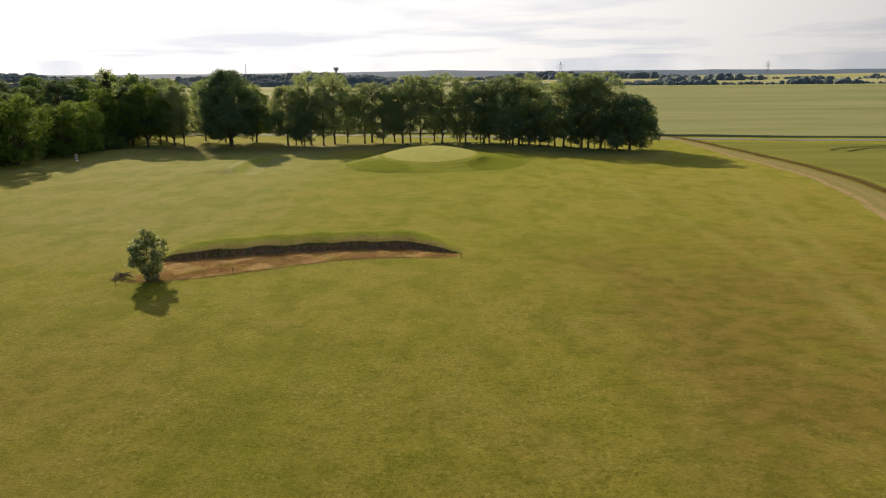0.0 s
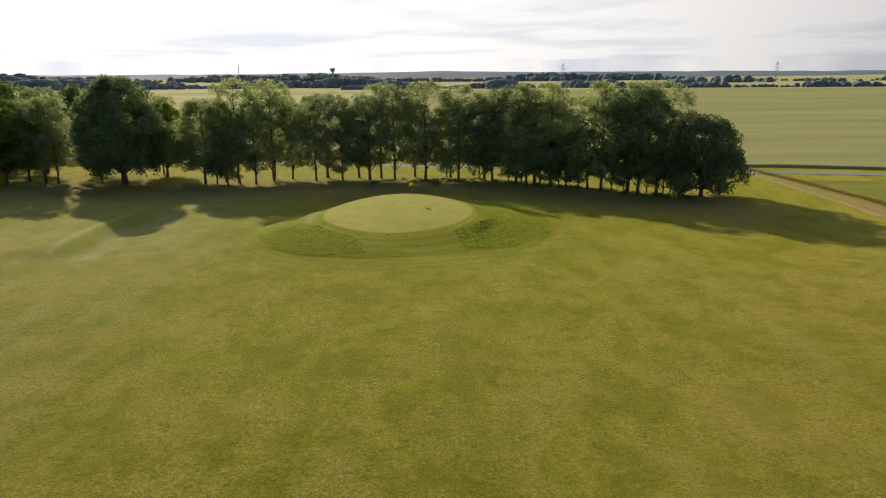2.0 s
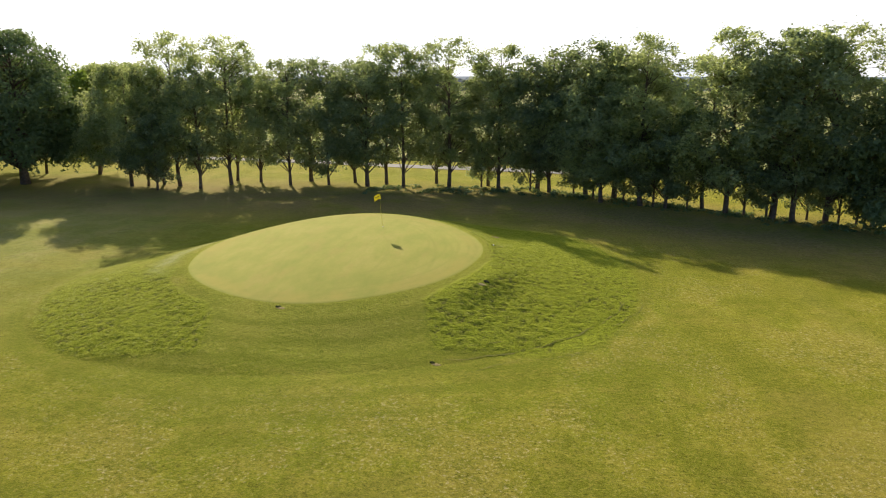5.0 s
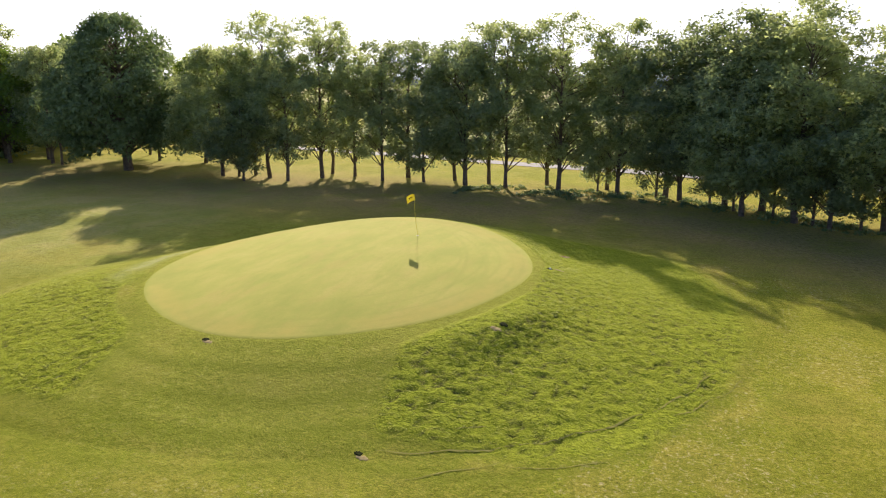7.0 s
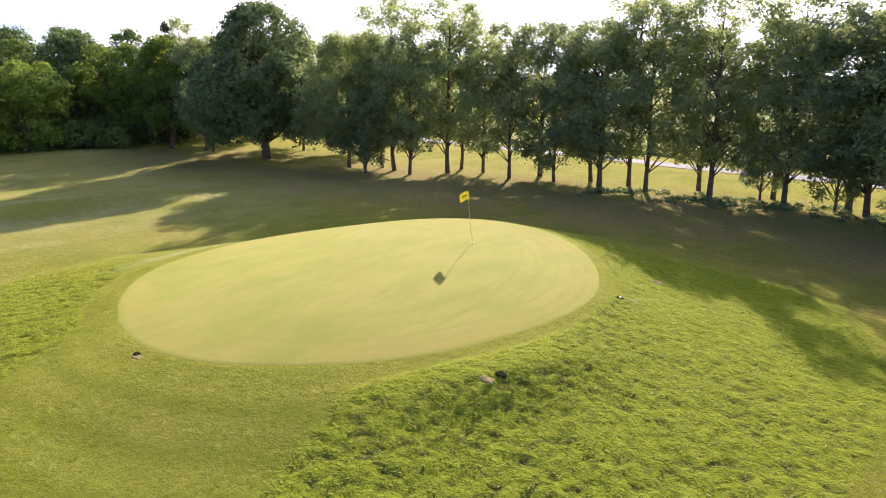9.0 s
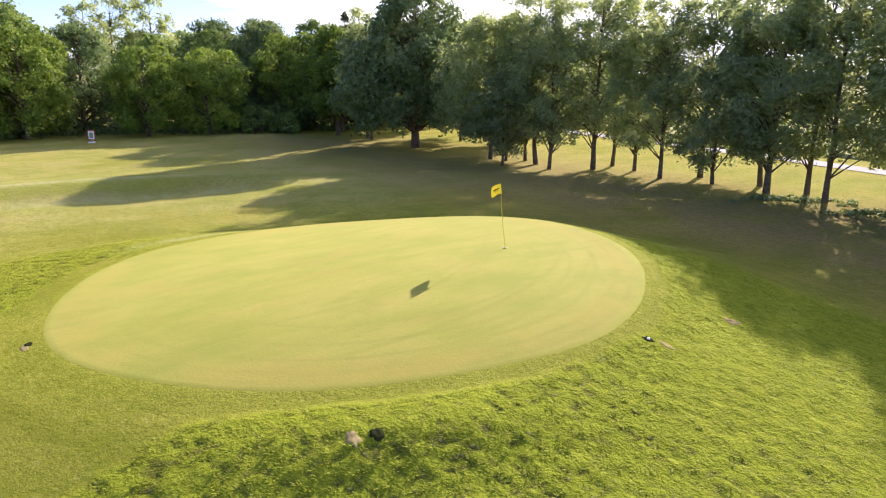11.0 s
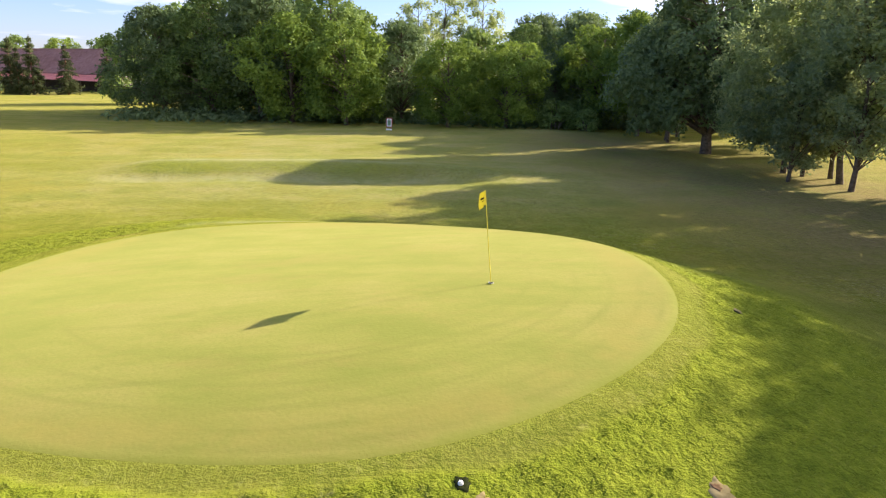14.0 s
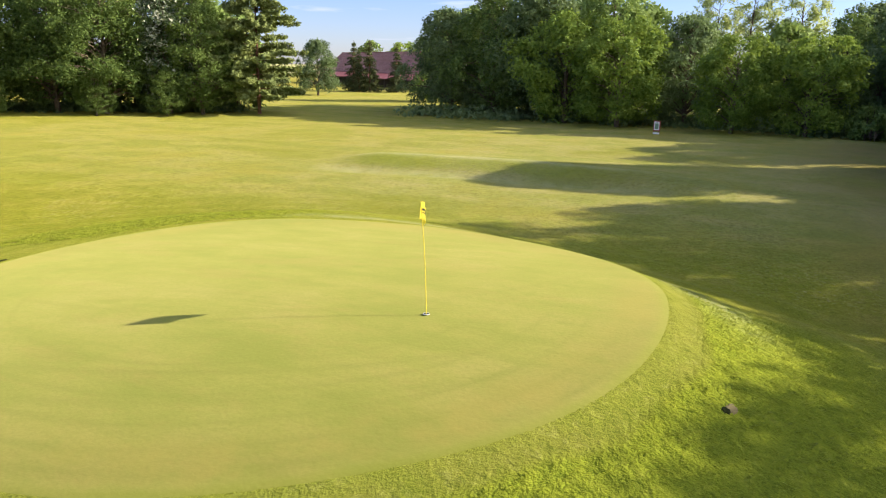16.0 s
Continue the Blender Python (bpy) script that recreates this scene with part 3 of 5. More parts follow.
field(ground_mesh, "dry", smooth(4, 30, XX) * (1 - smooth(95, 125, YY)) * 1.0 + 0.5 * (1 - smooth(35, 90, YY)) - 1.5 * (1 - smooth(1.5, 3.2, green_r(XX, YY))) + 0.5 * (1 - smooth(-60, -20, XX)))
OUT = (green_r(XX, YY) - 1) * 8.6 + 0.25 * wobble(XX, YY, 0.5)
BACK = np.clip(smooth(3.5, 6.5, -XX) * smooth(113, 116, YY) + smooth(124, 127, YY), 0, 1) * (1 - smooth(-6, -2, XX))
# worn pale bands; the first CREST term paints the hump's sunlit rim
field(ground_mesh, "trodden_lit", 0.55 * np.exp(-((XX - CREST + 0.2) / 0.55) ** 2) * smooth(105, 110, YY) * (1 - smooth(122, 132, YY)) + 0.35 * np.exp(-((XX - CREST - 3.4) / 0.9) ** 2) * smooth(106, 110, YY) * (1 - smooth(124, 132, YY)) + 0.45 * BACK * smooth(115, 119, YY) * (np.exp(-((OUT - 1.4) / 0.6) ** 2) + 0.12 * np.exp(-((OUT - 4.6) / 0.22) ** 2) + 0.10 * np.exp(-((OUT - 6.2) / 0.22) ** 2)))
field(ground_mesh, "apron", 0.85 * (1 - 0.6 * smooth(5, 9, -XX)) * (1 - smooth(3.0, 10.0, OUT)))
# faint rings left by the mower round the mound, and two lines of wheel tracks down the fairway's dry side
RING = np.maximum(OUT - 3.0 * smooth(3, 12, XX), 0)
field(ground_mesh, "mown", 0.75 * (0.5 + 0.5 * np.sin(RING * 2 * math.pi / 1.5)) ** 2 * smooth(0.4, 1.2, OUT) * (1 - smooth(8, 14, OUT)) * (1 - rough_zone(XX, YY)) * (1 - BACK))
LINE = XX - (25.6 + 0.283 * (YY - 45)) - 0.6 * np.sin(YY * 0.06)
field(ground_mesh, "tracks", (0.42 * np.exp(-((LINE) / 0.7) ** 2) + 0.35 * np.exp(-((LINE - 2.6) / 0.7) ** 2) + 0.35 * np.exp(-((XX - 23.5 + 0.03 * (YY - 83)) / 0.6) ** 2)) * smooth(20, 40, YY) * (1 - smooth(105, 140, YY)))
field(ground_mesh, "sere", 1.3 * smooth(6, 16, XX + 0.12 * (YY - 30)) * (1 - smooth(42, 70, YY)) + 0.5 * (1 - smooth(-22, -8, XX)) * (1 - smooth(30, 46, YY)) + 0.25 * smooth(12, 24, XX) * (1 - smooth(80, 115, YY)))
field(ground_mesh, "clod", clod(XX, YY) * rough_zone(XX, YY))
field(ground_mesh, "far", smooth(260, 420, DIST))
field(ground_mesh, "litter", 0.85 * np.clip(1.4 - np.abs(YY - 148.0 + np.maximum(XX - 6, 0) * 0.55) / 10, 0, 1) * smooth(-66, -55, XX) * (1 - smooth(36, 44, XX)) + 1.0 * bank_zone * (1 - smooth(0.7, 2.1, YY - BB)))
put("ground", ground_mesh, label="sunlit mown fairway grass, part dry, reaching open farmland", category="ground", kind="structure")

# putting surface
rings, segs = 110, 160
ra = np.concatenate([np.linspace(0.0004, 0.9, rings - 8), np.linspace(0.905, 1.0, 8)])
th = np.linspace(0, 2 * math.pi, segs, endpoint=False)
RR, TT = np.meshgrid(ra, th, indexing="ij")
dirx, diry = np.cos(TT), np.sin(TT)
reach_ = 1 / green_r(GX + dirx, GY + diry) * (1 + 0.008 * np.sin(3 * TT + 1) + 0.006 * np.sin(7 * TT))
PX, PY = GX + dirx * RR * reach_, GY + diry * RR * reach_
PZ = land(PX, PY) + 0.010
PZ[-1] -= 0.016
pi_ = np.arange(rings * segs).reshape(rings, segs)
pq = np.stack([pi_[:-1], np.roll(pi_[:-1], -1, 1), np.roll(pi_[1:], -1, 1), pi_[1:]], -1).reshape(-1, 4)[:, ::-1]
pm = mesh_np("putting_green", np.concatenate([np.stack([PX, PY, PZ], -1).reshape(-1, 3)]), pq, MAT_GREEN, True)
field(pm, "rim", smooth(0.80, 0.95, RR) * (1 - smooth(0.95, 1.0, RR)))
ARC = np.hypot(PX + 9.0, PY - 119.5)
RINGS = sum(np.exp(-((RR + 0.012 * np.sin(3 * TT) - k) / 0.008) ** 2) for k in (0.62, 0.74, 0.83, 0.90, 0.955)) * smooth(-4, 1, PX)
field(pm, "arc", 0.8 * RINGS + (np.exp(-((ARC - 12.2) / 0.09) ** 2) + np.exp(-((ARC - 13.1) / 0.09) ** 2) + 0.6 * np.exp(-((ARC - 9.6) / 0.09) ** 2)) * smooth(0.0, 0.3, 0.96 - RR))
field(pm, "fringe", smooth(0.965, 1.0, RR) * 0.45)
put("putting_green", pm, label="closely mown pale putting green on a raised mound", category="putting green", kind="structure")

# bunker floor and face, laid just over the ground
bu, bv = np.meshgrid(np.linspace(0.005, 0.995, 220), np.concatenate([np.linspace(-0.01, 0.93, 46), np.linspace(0.94, 1.0, 16)]), indexing="ij")
bx = -23.0 + 24.2 * bu
_, _, bf, bb = bunker_uv(bx, np.zeros_like(bx))
shrink = np.minimum(1, np.minimum(bu, 1 - bu) / 0.03) ** 0.5
mid_ = (bf + bb) / 2
by = mid_ + (bf + (bb + 0.28 - bf) * bv - mid_) * (0.25 + 0.75 * shrink)
by = by - 0.08 * smooth(0.9, 0.95, bv)
by = by + 0.10 * wobble(bx, by, 1.5) * (bv < 0.1)
bz = land(bx, by) + 0.02 + 0.025 * wobble(bx, by, 2.3) * smooth(0.05, 0.2, bv) * (1 - smooth(0.8, 0.9, bv)) - 0.06 * (1 - smooth(-0.01, 0.035, bv))
bi = np.arange(bu.size).reshape(bu.shape)
bq = np.stack([bi[:-1, :-1], bi[1:, :-1], bi[1:, 1:], bi[:-1, 1:]], -1).reshape(-1, 4)
bm_ = mesh_np("bunker", np.stack([bx, by, bz], -1).reshape(-1, 3), bq, MAT_SAND, True)
field(bm_, "soil", smooth(0.90, 0.95, bv))
put("bunker", bm_, label="neglected bunker of dry brown sand with an earth face", category="bunker", kind="structure")

# ---- farmland ----
def strip(name, x0, x1, low, high, n, k, lift_, material, label, category, wall=0.0, kind="structure"):
    """A sheet between two edge curves y = low(x), high(x), with a skirt of height wall at its edge."""
    xs = np.linspace(x0, x1, n)
    X, V = np.meshgrid(xs, np.linspace(0, 1, k), indexing="ij")
    Y = low(X) + (high(X) - low(X)) * V
    Z = land(X, Y) + lift_
    if wall:
        Z = Z + 0.06 * wobble(X, Y, 0.7) + 0.05 * wobble(X, Y, 0.13, 3)
        for s in (np.s_[:, 0], np.s_[:, -1], np.s_[0, :], np.s_[-1, :]):
            Z[s] -= lift_ + 0.1
    i = np.arange(n * k).reshape(n, k)
    q = np.stack([i[:-1, :-1], i[1:, :-1], i[1:, 1:], i[:-1, 1:]], -1).reshape(-1, 4)
    return put(name, mesh_np(name, np.stack([X, Y, Z], -1).reshape(-1, 3), q, material, True), label=label, category=category, kind=kind)


def road_y(x):
    return 172.5 - 0.2 * x


def verge_x(y):
    """Edge between the golf ground's track and the neighbouring crop."""
    q = np.where(y < 108, 0.0052, 0.0011) * (np.maximum(y, 82) - 108) ** 2
    return 56.3 - q - 0.30 * np.maximum(82 - y, 0)


strip("road", -420, 420, lambda x: road_y(x) - 1.7, lambda x: road_y(x) + 1.7, 160, 5, 0.05, MAT_ASPHALT, "narrow pale asphalt country lane behind the trees", "road")
# the wheat: rows of its sheet follow the lane, first metres dense so that its edge stands up
def wheat(name, x0, x1, far_edge, n):
    xs = np.linspace(x0, x1, n)
    V = np.concatenate([[0, 0.0005], np.linspace(0.001, 1, 60) ** 2.2 * 0.999 + 0.001, [1.0]])
    X, W = np.meshgrid(xs, V, indexing="ij")
    lo = road_y(X) + 6.5 + 0.3 * wobble(X, X * 0, 0.3)
    Y = lo + (far_edge(X) - lo) * W
    Z = land(X, Y) + 0.42 + 0.05 * wobble(X, Y, 0.5) + 0.1 * wobble(X, Y, 0.05, 1)
    for s in (np.s_[:, 0], np.s_[:, -1], np.s_[0, :], np.s_[-1, :]):
        Z[s] -= 0.55
    i = np.arange(X.size).reshape(X.shape)
    q = np.stack([i[:-1, :-1], i[1:, :-1], i[1:, 1:], i[:-1, 1:]], -1).reshape(-1, 4)
    put(name, mesh_np(name, np.stack([X, Y, Z], -1).reshape(-1, 3), q, MAT_WHEAT, True),
        label="wide field of ripening yellow-green wheat with faint tramlines", category="field", kind="structure")


wheat("wheat_field", -58, 760, lambda x: 900 - 0.0 * x, 240)


def side_field():
    ys = np.linspace(30, 152, 130)
    V = np.concatenate([[0, 0.002], np.linspace(0.004, 1, 50)])
    Yg, W = np.meshgrid(ys, V, indexing="ij")
    lo = verge_x(Yg) + 1.0 + 0.15 * wobble(Yg, Yg * 0, 0.8)
    X = lo + (300 - lo) * W
    Y = Yg - 0.2 * (X - 52) * smooth(60, 152, Yg)
    Z = land(X, Y) + 0.35 + 0.05 * wobble(X, Y, 0.6)
    Z[:, 0] -= 0.5; Z[-1] -= 0.5; Z[0] -= 0.5
    i = np.arange(X.size).reshape(X.shape)
    q = np.stack([i[:-1, :-1], i[:-1, 1:], i[1:, 1:], i[1:, :-1]], -1).reshape(-1, 4)[:, ::-1]
    put("crop_field", mesh_np("crop_field", np.stack([X, Y, Z], -1).reshape(-1, 3), q, MAT_BARLEY, True),
        label="low green crop beside the farm track", category="field", kind="structure")


side_field()


def track_soil():
    m = Mat("track_soil", 1.0, 0.03)
    grain, blot = m.noise(2.2, 5, 0.7), m.noise(0.35, 4, 0.65)
    grass = m.ramp(grain, (0.3, (0.16, 0.150, 0.035)), (0.7, (0.32, 0.265, 0.095)))
    soil = m.ramp(grain, (0.3, (0.27, 0.18, 0.075)), (0.7, (0.46, 0.33, 0.16)))
    worn = m.math("MULTIPLY", m.attr("worn"), m.remap(blot, 0.35, 0.5, 0.25, 1.0), clamp=True)
    return m.done(m.mix(worn, grass, soil), grain, 0.6, 0.08)


def track():
    ys, ws = np.linspace(20, 170, 220), np.linspace(0, 1, 25)
    Y, W = np.meshgrid(ys, ws, indexing="ij")
    wide = 2.2 + 2.6 * smooth(168, 120, Y) + 0.3 * wobble(Y, Y * 0, 0.35)
    X = verge_x(Y) - 0.4 - wide * W
    Z = land(X, Y) + 0.03 - 0.05 * np.isin(W, (0, 1)) - 0.03 * np.exp(-((W - 0.85) / 0.06) ** 2)
    i = np.arange(X.size).reshape(X.shape)
    q = np.stack([i[:-1, :-1], i[:-1, 1:], i[1:, 1:], i[1:, :-1]], -1).reshape(-1, 4)[:, ::-1]
    me = mesh_np("farm_track", np.stack([X, Y, Z], -1).reshape(-1, 3), q, track_soil(), True)
    field(me, "worn", np.exp(-((W - 0.86) / 0.09) ** 2) + 0.45 * np.exp(-((W - 0.42) / 0.08) ** 2))
    put("farm_track", me, label="dry grassy farm track with worn sandy wheel ruts", category="track", kind="structure")


track()


def tramline(name, centre, width):
    """A strip of flattened darker crop along a curve."""
    vs, fs = [], []
    for i, (x, y) in enumerate(centre):
        x2, y2 = centre[min(i + 1, len(centre) - 1)]; x1, y1 = centre[max(i - 1, 0)]
        d = Vector((x2 - x1, y2 - y1, 0)).normalized()
        for s in (-1, 1):
            px, py = x - d.y * s * width / 2, y + d.x * s * width / 2
            vs.append((px, py, float(land(px, py)) + 0.47))
        if i:
            k = 2 * i
            fs.append((k - 2, k - 1, k + 1, k))
    put(name, mesh_np(name, np.array(vs), np.array(fs), MAT_TRAM, True), label="dark curved wheel marks pressed into the crop", category="wheel mark", kind="structure")


MAT_TRAM = plain("pressed_crop", (0.035, 0.045, 0.012), (0.08, 0.085, 0.025), 2.0, 1.0, 0.02, 0.5, 0.05, False)
for off in (0.0, 1.9):
    tramline("wheel_mark", [(70.5 + off * 1.2 + 16 * t + 4 * t * t, 130.5 - off + 9.5 * math.sin(min(t * 1.5, 1.57)) - 1.2 * t * t) for t in np.linspace(0, 1.6, 26)], 0.5)


# ---- trees ----
def profile(shape, s):
    s = np.asarray(s, float)
    if shape == "round":
        return np.sqrt(np.clip(1 - (2 * s - 1) ** 2, 0, 1)) ** 0.8
    if shape == "oval":
        return np.clip(np.sin(np.pi * np.clip(s, 0, 1) ** 0.85), 0, 1) ** 0.46
    if shape == "vase":
        return (0.32 + 0.68 * smooth(0.0, 0.45, s)) * np.clip(1 - np.clip(s - 0.55, 0, 1) ** 2 / 0.21, 0, 1) ** 0.6
    if shape == "tall":
        return np.clip(1 - np.abs(s - 0.38) ** 2.2 / np.where(s < 0.38, 0.16, 0.42), 0, 1) ** 0.7 * (0.75 + 0.25 * np.sin(s * 17) ** 2)
    if shape == "dome":
        return np.clip(1 - s ** 2.4, 0, 1) ** 0.6 * (0.72 + 0.28 * smooth(0, 0.25, s))
    if shape == "cone":
        return np.clip(1 - s, 0, 1) ** 0.85 + 0.03
    return np.clip(1 - s, 0, 1) ** 0.5


def tree(name, seed, h, w, clear, shape, clusters, rc, leaves, size, leaf_mat, trunk_r, label, category="tree",
         bark=None, gaps=0.0, lean=0.0, droop=0.3, stems=1, flat=1.0, limbs=0):
    """A tree at the origin: a tapered trunk with limbs, and a crown of many leaves gathered in uneven clumps."""
    rng = np.random.default_rng(seed)
    root = base(name, Matrix(), label, category)
    H = h - clear
    # clump centres
    s = rng.uniform(0.02, 0.97, clusters)
    ang = rng.uniform(0, 2 * np.pi, clusters)
    lobes = 1 + 0.20 * np.sin(ang * 2 + rng.uniform(0, 6)) + 0.12 * np.sin(ang * 3 + s * 9 + rng.uniform(0, 6))
    rad = profile(shape, s) * (w / 2 - rc * 0.55) * lobes * rng.uniform(0.12, 1.0, clusters) ** 0.42
    cen = np.stack([np.cos(ang) * rad + lean * (clear + s * H) / h, np.sin(ang) * rad, clear + rc * 0.5 + s * (H - rc)], 1)
    crs = rc * rng.uniform(0.6, 1.25, clusters) * (0.65 + 0.35 * profile(shape, s))
    # trunk and limbs
    pieces = []
    for st in range(stems):
        off = np.array([0, 0, 0]) if stems == 1 else rng.normal(0, 0.25, 3) * [1, 1, 0]
        zs = np.linspace(-0.15, clear + H * 0.86, 9)
        bend = rng.normal(0, 0.028, (9, 2)).cumsum(0) * (h / 10)
        pts = [(off[0] + bend[i, 0] * (i > 0) + lean * zs[i] / h, off[1] + bend[i, 1] * (i > 0), zs[i]) for i in range(9)]
        rr_ = [trunk_r * (1.2 if i == 0 else 1.0) * (1 - 0.92 * (i / 8) ** 1.1) + 0.012 for i in range(9)]
        pieces.append(tube_np(pts, rr_, 8))
        for c in rng.permutation(clusters)[: limbs or max(40 if stems == 1 else 6, int(clusters * 0.55) // stems)]:
            t = np.clip((cen[c, 2] - rng.uniform(0.8, 2.8)) / zs[-1], 0.12, 0.93)
            j = min(int(t * 8), 7); f = t * 8 - j
            a = np.array(pts[j]) * (1 - f) + np.array(pts[j + 1]) * f
            b = cen[c]
            m_ = (a + b) / 2 + np.array([0, 0, 0.12 * np.linalg.norm(b - a)]) + rng.normal(0, 0.1, 3)
            r0 = max(0.03, trunk_r * 0.42 * (1 - t * 0.7))
            pieces.append(tube_np([a, m_, b], [r0, r0 * 0.6, 0.012], 5))
    v, f = join_np(pieces[:1] if limbs else pieces)
    trunk = put("trunk", mesh_np("trunk", v, f, bark or MAT_BARK, True), root)
    for piece in pieces[1:] if limbs else ():
        put("limb", mesh_np("limb", *join_np([piece]), bark or MAT_BARK, True), trunk)
    # leaves
    share = crs ** 2 / np.sum(crs ** 2)
    pick = rng.choice(clusters, leaves, p=share)
    twigs = 9
    axis = np.stack([cen[:, 0] - lean * cen[:, 2] / h, cen[:, 1], (cen[:, 2] - clear - H * 0.35) * 0.6], 1)
    axis /= np.linalg.norm(axis, axis=1, keepdims=True) + 1e-6
    td = rng.normal(size=(clusters, twigs, 3)) + axis[:, None] * 0.75 + np.array([0, 0, 0.2])
    td /= np.linalg.norm(td, axis=2, keepdims=True)
    tl = crs[:, None] * rng.uniform(0.7, 1.55, (clusters, twigs))
    ti = rng.integers(0, twigs, leaves)
    along = rng.uniform(0.05, 1.0, leaves) ** 0.75
    d = td[pick, ti]
    pos = cen[pick] + d * (tl[pick, ti] * along)[:, None] * np.array([1, 1, 0.85 * flat]) + rng.normal(0, 0.17, (leaves, 3)) * (rc * np.array([1, 1, 0.8 * flat]))
    pos[:, 2] -= 0.10 * along * tl[pick, ti]
    # most leaves lie on the outer, upper side of their clump
    shell = rng.uniform(0, 1, leaves) < 0.36
    ds = rng.normal(size=(leaves, 3)) + axis[pick] * 0.8 + np.array([0, 0, 0.35])
    ds /= np.linalg.norm(ds, axis=1, keepdims=True)
    on = cen[pick] + ds * (crs[pick] * rng.uniform(0.72, 1.15, leaves))[:, None] * np.array([1, 1, 0.8 * flat])
    pos, d = np.where(shell[:, None], on, pos), np.where(shell[:, None], ds, d)
    if gaps:
        x_, y_, z_ = pos.T * (14.0 / h) ** 0.5
        n3 = np.sin(2.3 * x_ + 1.1 * y_ + seed) * np.sin(2.6 * y_ - 1.4 * z_) + np.sin(2.2 * z_ + 1.3 * x_ + 2) * np.sin(1.9 * y_ + 3.1 * x_) + 0.6 * np.sin(4.1 * z_ - 2.7 * y_) * np.sin(4.4 * x_ + 1.2 * z_)
        full = n3 < np.quantile(n3, 1 - gaps)
        pos, d = pos[full], d[full]
    keep = pos[:, 2] > 0.12
    pos, d = pos[keep], d[keep]
    nor = d * 0.45 + rng.normal(size=d.shape) * 0.6 + np.array([0, 0, 0.5])
    v, f = leaves_np(rng, pos, nor, size, size * 0.62, droop)
    put("crown", mesh_np("crown", v, f, leaf_mat), root)
    root["nominal"] = h
    return root


def conifer(name, seed, h, w, clear, leaf_mat, label, bark, tiers=22, dense=1.0, ragged=0.25, fall=0.22, taper=0.8, inner=0.12, needle=(0.42, 0.15), trunk_r=0.24):
    """A spruce: whorls of drooping boughs set with needle sprays."""
    rng = np.random.default_rng(seed)
    root = base(name, Matrix(), label, "tree")
    pieces = [tube_np([(0, 0, -0.15), (0.05, 0, h * 0.4), (0, 0.04, h)], [trunk_r, trunk_r * 0.62, 0.015], 8)]
    P, N = [], []
    for t in range(tiers):
        s = (t + rng.uniform(-0.3, 0.3)) / tiers
        z = clear + s * (h - clear) * 0.98
        r = w / 2 * (1 - s) ** taper * min(1.0, 0.7 + 2 * s) + 0.15
        for b in range(int(7 + 4 * (1 - s))):
            a, rb = rng.uniform(0, 2 * np.pi), r * rng.uniform(1 - ragged * 1.6, 1 + ragged)
            tip = np.array([math.cos(a) * rb, math.sin(a) * rb, z - fall * rb])
            pieces.append(tube_np([(0, 0, z), tuple(tip * 0.55 + np.array([0, 0, z]) * 0.45), tuple(tip)], [0.035, 0.022, 0.008], 4))
            k = int(dense * 18 * (0.35 + rb))
            q = rng.uniform(inner, 1.05, k) ** 0.8
            p = np.array([0, 0, z]) * (1 - q[:, None]) + tip * q[:, None] + rng.normal(0, 0.13, (k, 3)) * [1, 1, 0.9] + [0, 0, -0.08]
            P.append(p)
            N.append(rng.normal(size=(k, 3)) * 0.6 + [math.cos(a) * 0.4, math.sin(a) * 0.4, 0.7])
    v, f = join_np(pieces)
    put("trunk", mesh_np("trunk", v, f, bark, True), root)
    v, f = leaves_np(rng, np.concatenate(P), np.concatenate(N), *needle, 0.8)
    put("crown", mesh_np("crown", v, f, leaf_mat), root)
    root["nominal"] = h
    return root


PROTO, USED = {}, {}


def plant(kind, x, y, h, turn=None, wide=1.0, group="", label=""):
    """Set a tree of a kind on the ground, h metres high."""
    p = PROTO[kind]
    s = 1.035 * h / p["nominal"]
    turn = random.uniform(0, 360) if turn is None else turn
    m = pose(x, y, float(land(x, y)), 0, 0, turn) @ Matrix.Diagonal((s * wide, s * wide, s, 1))
    if kind not in USED:
        p.matrix_basis = m
        USED[kind] = p
        ob = p
    else:
        ob = copy_thing(p, m @ Matrix.Diagonal(tuple(1 / v for v in p.scale) + (1,)))
    tagged(ob, label, "", group)
    return ob


ROW = "trees along the lane"
PROTO["ash"] = tree("ash_tree", 11, 14.0, 7.6, 2.3, "oval", 110, 0.92, 21000, 0.21, LEAF_ASH, 0.15, "tall airy ash tree with light green leaves", gaps=0.26)
PROTO["ash2"] = tree("ash_tree", 12, 14.0, 7.2, 2.1, "oval", 92, 0.9, 17500, 0.21, LEAF_ASH, 0.13, "slender ash tree with open light green crown", gaps=0.34, lean=0.4)
PROTO["ash3"] = tree("ash_tree", 18, 14.0, 7.4, 2.2, "dome", 92, 0.92, 17500, 0.21, LEAF_ASH, 0.14, "tall ash tree with a ragged light green top", gaps=0.32)
PROTO["maple"] = tree("maple_tree", 13, 11.5, 7.4, 1.7, "round", 104, 0.95, 19000, 0.23, LEAF_DARK, 0.16, "dark green maple with a dense crown", gaps=0.2)
PROTO["maple2"] = tree("maple_tree", 14, 12.0, 6.4, 1.7, "oval", 90, 0.9, 16500, 0.225, LEAF_DARK, 0.13, "narrow dark maple with low branches", gaps=0.22)
PROTO["broad"] = tree("maple_tree", 35, 12.3, 10.4, 1.8, "dome", 200, 1.08, 34000, 0.24, LEAF_ASH, 0.17, "broad dense maple in the row of trees", limbs=16, gaps=0.05)
